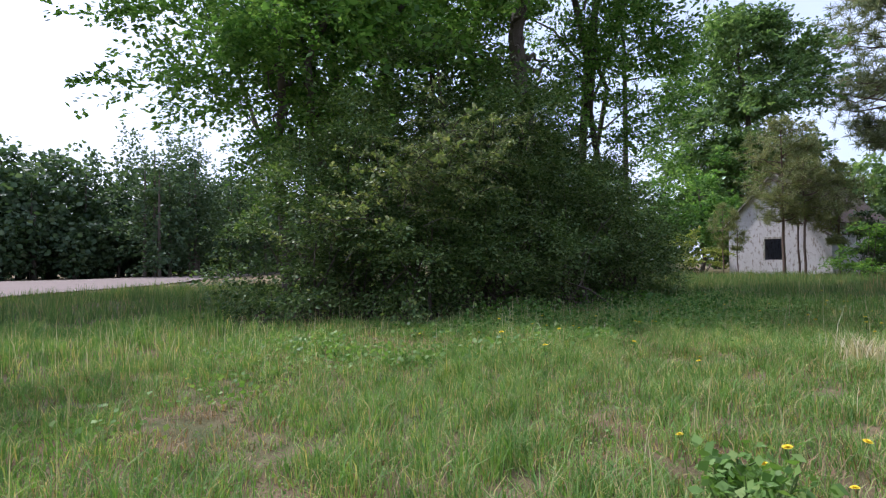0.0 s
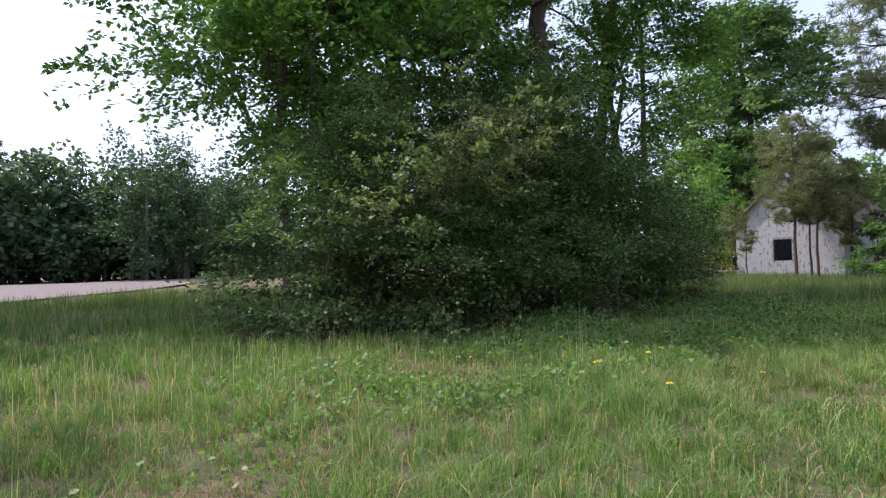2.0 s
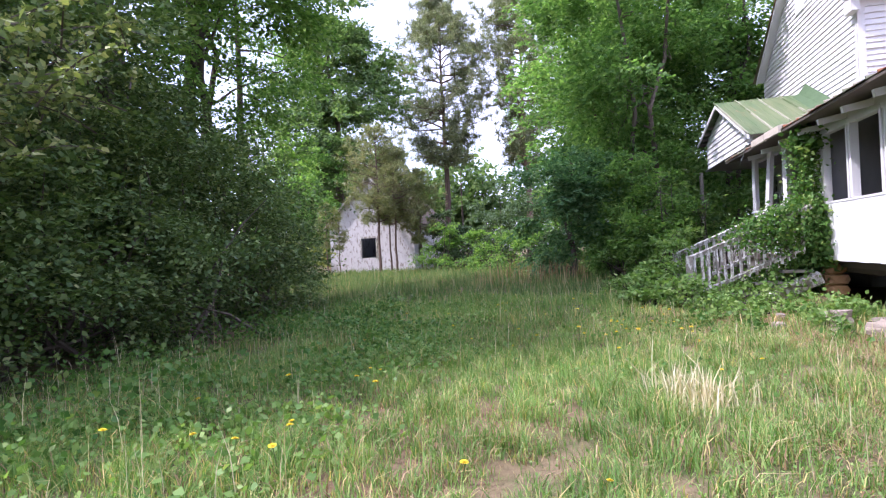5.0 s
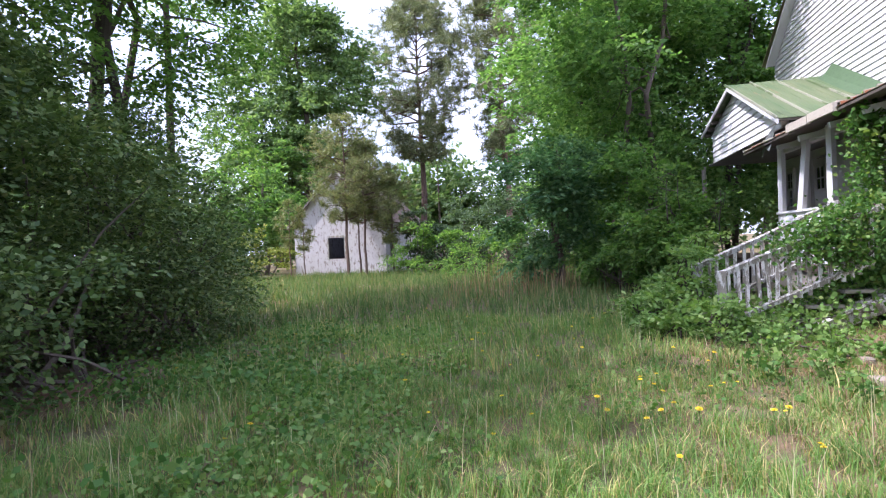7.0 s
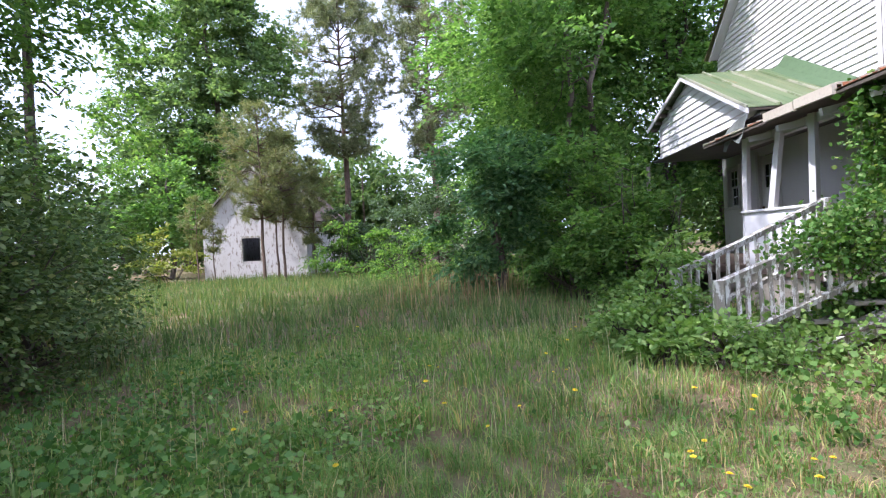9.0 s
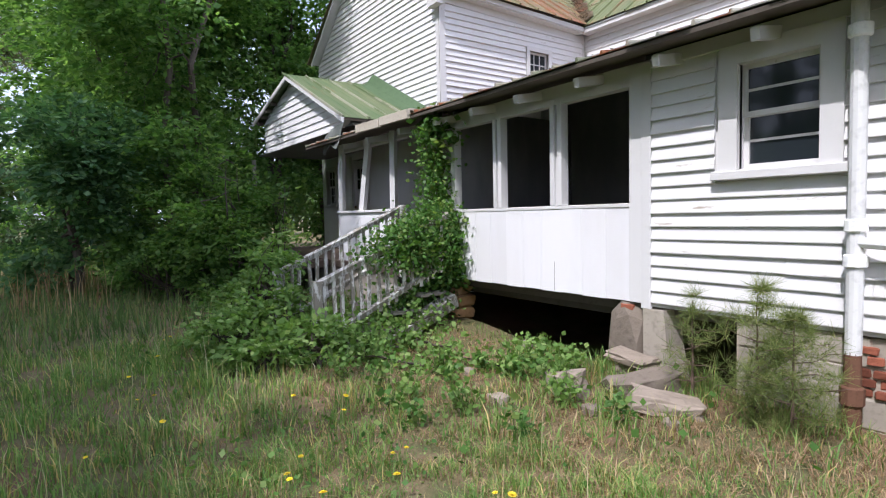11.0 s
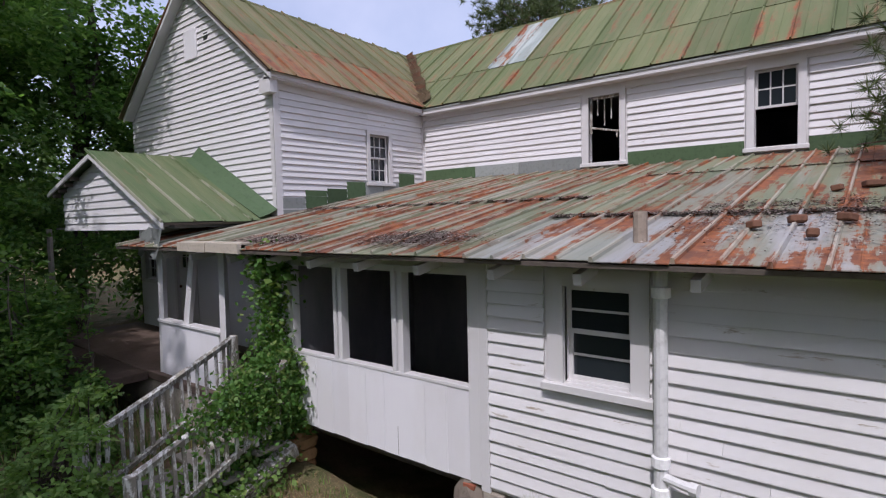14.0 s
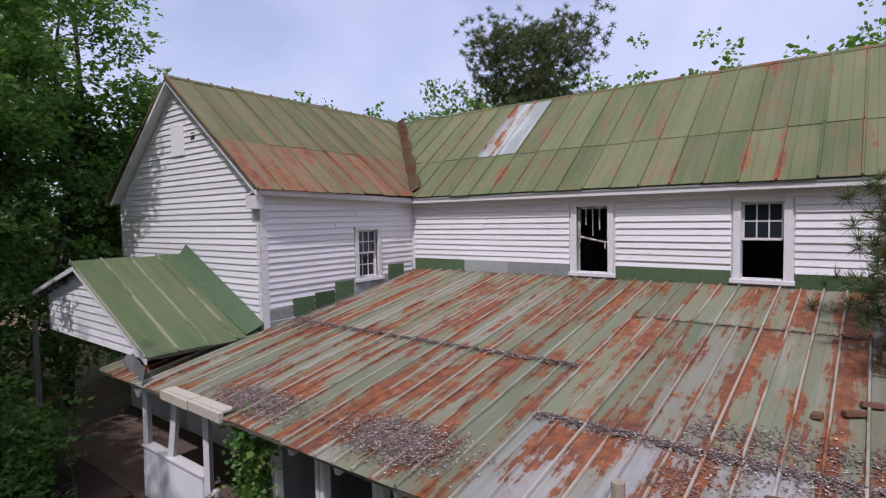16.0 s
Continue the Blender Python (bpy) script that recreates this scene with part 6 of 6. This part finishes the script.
pine("pine_sapling", 7.02, -0.3, 0.8, 0.05, 0.34, 10, 7, 20, 0.1, 252, "bushy pine sapling against the foundation", trunk=0.012, material="needle_fresh", thick=0.013)
pine("pine_sapling", 7.72, -0.42, 0.85, 0.12, 0.25, 7, 4, 14, 0.1, 251, "small pine sapling against the foundation", trunk=0.012, material="needle_fresh", thick=0.012)


# ---- yellow flowers ----
def flower_model():
    t = thing("dandelion", "yellow dandelion-like flower on a thin stalk", "flower", "yellow flowers in the meadow")
    bm = bmesh.new()
    tube(bm, [(0, 0, -0.02), (0.01, 0, 0.12), (0.0, 0.008, 0.25)], [0.0035, 0.003, 0.003], 5)
    part("stalk", bm, MAT["stem"], t)
    bm = bmesh.new()
    for ring, (n, rad, lift) in enumerate(((12, 0.024, 0.004), (9, 0.017, 0.009), (6, 0.01, 0.012))):
        for k in range(n):
            a = math.tau * k / n + ring * 0.2
            ca, sa = math.cos(a), math.sin(a)
            w = 0.0048
            vs = [bm.verts.new(p) for p in ((-sa * w * 0.4, ca * w * 0.4, 0.25), (ca * rad - sa * w, sa * rad + ca * w, 0.25 + lift), (ca * rad + sa * w, sa * rad - ca * w, 0.25 + lift), (sa * w * 0.4, -ca * w * 0.4, 0.25))]
            bm.faces.new(vs)
    part("flower_head", bm, MAT["yellow"], t)
    return t


first = flower_model()
SPOTS = [(3.07, 3.62), (3.04, 3.1), (4.02, 2.56), (5.2, 3.93), (4.03, 3.92), (3.98, 4.12), (8.7, 4.93), (8.8, 1.78), (8.14, 4.13), (7.69, 2.32), (1.95, 0.75), (2.25, 0.95), (2.4, 1.2), (2.6, 1.3), (2.75, 1.15), (2.1, 1.15), (2.2, 1.5)]
for i in range(16):
    SPOTS.append((r_weed.gauss(7.6, 0.5), r_weed.gauss(2.15, 0.35)))
for i in range(60):
    SPOTS.append((r_weed.uniform(5.5, 12.5), r_weed.uniform(1.6, 6.2)) if i % 3 else (r_weed.uniform(2.5, 6.0), r_weed.uniform(2.2, 5.2)))
for i, (x, y) in enumerate(SPOTS):
    if math.hypot(x - 5.5, y - 3.0) < 0.9 or abs((y - 2.57) - (x - 1.7) * 0.12) < 0.22 and 1 < x < 5.6:
        continue
    m = Matrix.Translation((x, y, float(ground_z(x, y)))) @ Matrix.Rotation(r_weed.uniform(0, 6.28), 4, "Z") @ Matrix.Rotation(r_weed.uniform(-0.3, 0.3), 4, "X")
    if i == 0:
        first.matrix_basis = m
    else:
        copy_thing(first, m @ Matrix.Scale(r_weed.uniform(0.5, 0.85), 4))


# ---- grass ----
BLADE = ((0, 1, 2, 4), (4, 2, 3))


def blades(p, height, width, r, lean=0.45):
    """One bent blade for each foot: five corners."""
    n = len(p)
    a = r.uniform(0, math.tau, n)
    s = np.stack([np.cos(a), np.sin(a), np.zeros(n)], 1)
    b = a + math.pi / 2 + r.normal(size=n) * 0.6
    f = np.stack([np.cos(b), np.sin(b), np.zeros(n)], 1) * (lean * r.uniform(0.1, 1.3, (n, 1)))
    h = height[:, None]
    w = width[:, None]
    up = np.array((0, 0, 1.0))
    mid = p + up * h * 0.55 + f * h * 0.3
    tip = p + up * h * (1 - 0.25 * np.linalg.norm(f, axis=1, keepdims=True)) + f * h
    return np.stack([p - s * w, p + s * w, mid + s * w * 0.8, tip, mid - s * w * 0.8], axis=1)


def blocked(x, y):
    """Where no grass grows: the house, the track, the heart of the hedge."""
    house_in = (x > 5.0) & (x < 19.2) & (y < -0.7)
    stair_in = (x > 10.6) & (x < 12.0) & (y < 1.3)
    hedge_in = np.zeros(len(x), bool)
    for lx, ly, lz, rx, ry, rz in HEDGE[:6]:
        hedge_in |= ((x - lx) / (rx * 0.85)) ** 2 + ((y - ly) / (ry * 0.85)) ** 2 < 1
    road_in = (y > 18.4) & (x < 3.2 + (y - 27) * 0.42)
    return house_in | stair_in | hedge_in | road_in


def bareness(x, y):
    """How bare the soil is, 0 to 1: trodden and dry spots, and the strip along the house."""
    n = np.array([noise.noise(Vector((a * 0.55, b * 0.55, 3.0))) + 0.6 * noise.noise(Vector((a * 1.7, b * 1.7, 8.0))) for a, b in zip(x, y)])
    d = 0.16 + 0.75 * n
    d += 0.5 * np.exp(-(((y - 0.1) / 0.9) ** 2)) * ((x > 4.5) & (x < 10.8))
    d += 0.7 * np.exp(-((x - 0.68) ** 2 + ((y - 3.5) * 0.5) ** 2) / 0.07) + 0.6 * np.exp(-((x - 1.42) ** 2 + (y - 2.45) ** 2) / 0.02) + 0.45 * np.exp(-((x - 2.5) ** 2 + (y - 2.2) ** 2) / 0.06)
    d += 0.6 * np.exp(-((x - 9.9) ** 2) / 1.0 - (y - 0.95) ** 2 / 0.4)
    return np.clip(d, 0, 1)


def meadow(name, x0, x1, y0, y1, density, hmin, hmax, width, seed, label, key="grass", keep=None, lean=0.45, dry=False, far=False):
    r = np.random.default_rng(seed)
    n = int((x1 - x0) * (y1 - y0) * density)
    x, y = r.uniform(x0, x1, n), r.uniform(y0, y1, n)
    ok = ~blocked(x, y)
    if keep:
        ok &= keep(x, y)
    x, y = x[ok], y[ok]
    bare = bareness(x, y)
    tuss = np.array([noise.noise(Vector((a * 4.2, b * 4.2, 11.0))) + 0.6 * noise.noise(Vector((a * 11.0, b * 11.0, 4.0))) for a, b in zip(x, y)])
    pick = r.uniform(size=len(x)) < np.clip(0.62 + 1.1 * tuss, 0.06, 1) * ((0.15 + 0.85 * bare) if dry else (1 - 0.9 * bare ** 1.5))
    x, y, bare, tuss = x[pick], y[pick], bare[pick], tuss[pick]
    p = np.stack([x, y, ground_z(x, y) - 0.01], 1)
    h = r.uniform(hmin, hmax, len(x)) * (1 - 0.45 * bare) * np.array([0.95 + 0.55 * noise.noise(Vector((a * 1.6, b * 1.6, 5.0))) + 0.35 * noise.noise(Vector((a * 5.0, b * 5.0, 2.0))) for a, b in zip(x, y)]) * (0.85 + 0.55 * tuss)
    v = blades(p, h, width * r.uniform(0.6, 1.4, len(x)), r, lean)
    if far:
        v = v[:, [0, 1, 3]]
    ob = polys(name, v, v.shape[1], MAT[key], faces=None if far else BLADE)
    tagged(ob, label, "grass", kind="stuff")


def near_path(d0, d1):
    line = [(0.25, 0.25), (0.3, 1.4), (1.5, 2.5), (3.7, 2.8), (5.5, 3.2)]
    def test(x, y):
        d = np.full(len(x), 99.0)
        for (ax, ay), (bx, by) in zip(line, line[1:]):
            vx, vy = bx - ax, by - ay
            u = np.clip(((x - ax) * vx + (y - ay) * vy) / (vx * vx + vy * vy), 0, 1)
            d = np.minimum(d, np.hypot(x - ax - u * vx, y - ay - u * vy))
        return (d >= d0) & (d < d1)
    return test


meadow("meadow_grass", -4, 11, -1.5, 9, 5600, 0.05, 0.2, 0.0025, 301, "fine green meadow grass with dry stems", keep=near_path(0.0, 3.2), lean=0.8)
meadow("meadow_grass", -8, 16, -2, 13, 1700, 0.07, 0.25, 0.004, 302, "long meadow grass", keep=near_path(3.2, 7.0), lean=0.7)
meadow("meadow_grass", -14, 32, -2, 22, 260, 0.18, 0.44, 0.011, 303, "long meadow grass", "long_grass_shaded", keep=near_path(7.0, 26), far=True)
meadow("dry_grass", -3, 12, -1.2, 8, 2000, 0.05, 0.19, 0.0025, 304, "short dead straw between the grass", "dry_grass", keep=near_path(0, 4.5), lean=1.1, dry=True)
meadow("tall_stems", -3, 14, 0.4, 8, 22, 0.26, 0.5, 0.002, 305, "single tall dry stems in the meadow", "straw", keep=near_path(0.9, 8), lean=0.25)
meadow("seed_heads", -1, 12, 5.0, 7.2, 26, 0.28, 0.48, 0.0022, 309, "pale grass heads along the hedge foot", "straw", keep=near_path(2.4, 9), lean=0.35)
meadow("straw_litter", 4.6, 11.0, -0.76, 1.7, 3000, 0.05, 0.15, 0.0022, 307, "reddish straw lying on the bare soil", "dry_grass", lean=2.6, dry=True)
meadow("wall_grass", 5.3, 8.2, -0.7, 0.5, 70, 0.1, 0.26, 0.0025, 308, "thin green grass along the foundation", lean=0.5)
meadow("russet_grass", 15.0, 22.0, 2.6, 5.4, 45, 0.4, 0.95, 0.007, 306, "tall russet dead grass at the wood's edge", "dry_grass", lean=0.2)


def low_leaves(name, boxes, density, length, seed, label, key="leaf_vine", top=0.13):
    """Clover and small broad leaves close to the soil."""
    r = np.random.default_rng(seed)
    cs = []
    for x0, x1, y0, y1 in boxes:
        n = int((x1 - x0) * (y1 - y0) * density)
        x, y = r.uniform(x0, x1, n) + r.normal(0, 0.28, n), r.uniform(y0, y1, n) + r.normal(0, 0.28, n)
        k = np.array([noise.noise(Vector((a * 0.8, b * 0.8, 1.0))) for a, b in zip(x, y)]) + r.normal(0, 0.12, n) > 0.0
        x, y = x[k], y[k]
        cs.append(np.stack([x, y, ground_z(x, y) + r.uniform(0.015, top, len(x))], 1))
    tagged(polys(name, leaves(np.concatenate(cs), length, 0.42, r, 0.1, 0.9), 4, MAT[key]), label, "weeds", kind="stuff")


low_leaves("low_weeds", [(2.6, 9, 4.6, 6.8), (6.5, 13, 4.6, 7.6)], 300, 0.04, 311, "low broad-leaved weeds along the hedge")
low_leaves("low_weeds", [(2.2, 5.6, 3.9, 5.8), (5.6, 9.0, 4.0, 5.8)], 900, 0.042, 313, "fresh broad-leaved weeds in the grass", "leaf_weed")
low_leaves("low_weeds", [(7.2, 11, -0.6, 1.6), (10.5, 15, 1.0, 3.0)], 30, 0.05, 312, "low green weeds near the porch")
low_leaves("low_weeds", [(6.3, 12.0, 3.4, 5.2), (5.8, 8.6, 2.6, 3.6)], 260, 0.036, 315, "broad-leaved weeds among the grass", "leaf_weed", 0.17)
low_leaves("low_weeds", [(0.2, 2.8, 3.4, 6.2)], 420, 0.036, 316, "broad-leaved weeds on the bare spots", "leaf_weed", 0.12)
low_leaves("low_weeds", [(4.4, 7.2, 4.9, 6.8), (7.0, 10.5, 5.2, 7.0), (6.2, 8.6, 4.5, 5.6)], 420, 0.048, 317, "tall broad-leaved weeds in front of the hedge", "leaf_vine", 0.3)
low_leaves("low_weeds", [(5.6, 9.2, 1.6, 4.6)], 260, 0.034, 318, "small dark weeds scattered in the grass", "leaf_vine", 0.12)
low_leaves("clover", [(-3, 9.5, 0.7, 4.6)], 420, 0.015, 314, "small clover leaves between the blades", "leaf_weed", 0.07)
# pale tuft of dead stalks in the meadow
r_t = np.random.default_rng(5)
tuft = np.column_stack([r_t.normal(5.49, 0.15, 260), r_t.normal(2.02, 0.13, 260), np.zeros(260)])
tagged(polys("seed_tuft", blades(tuft, r_t.uniform(0.14, 0.34, 260), np.full(260, 0.005), r_t, 0.5), 5, MAT["straw"], faces=BLADE), "pale tuft of dead seed stalks", "grass tuft")
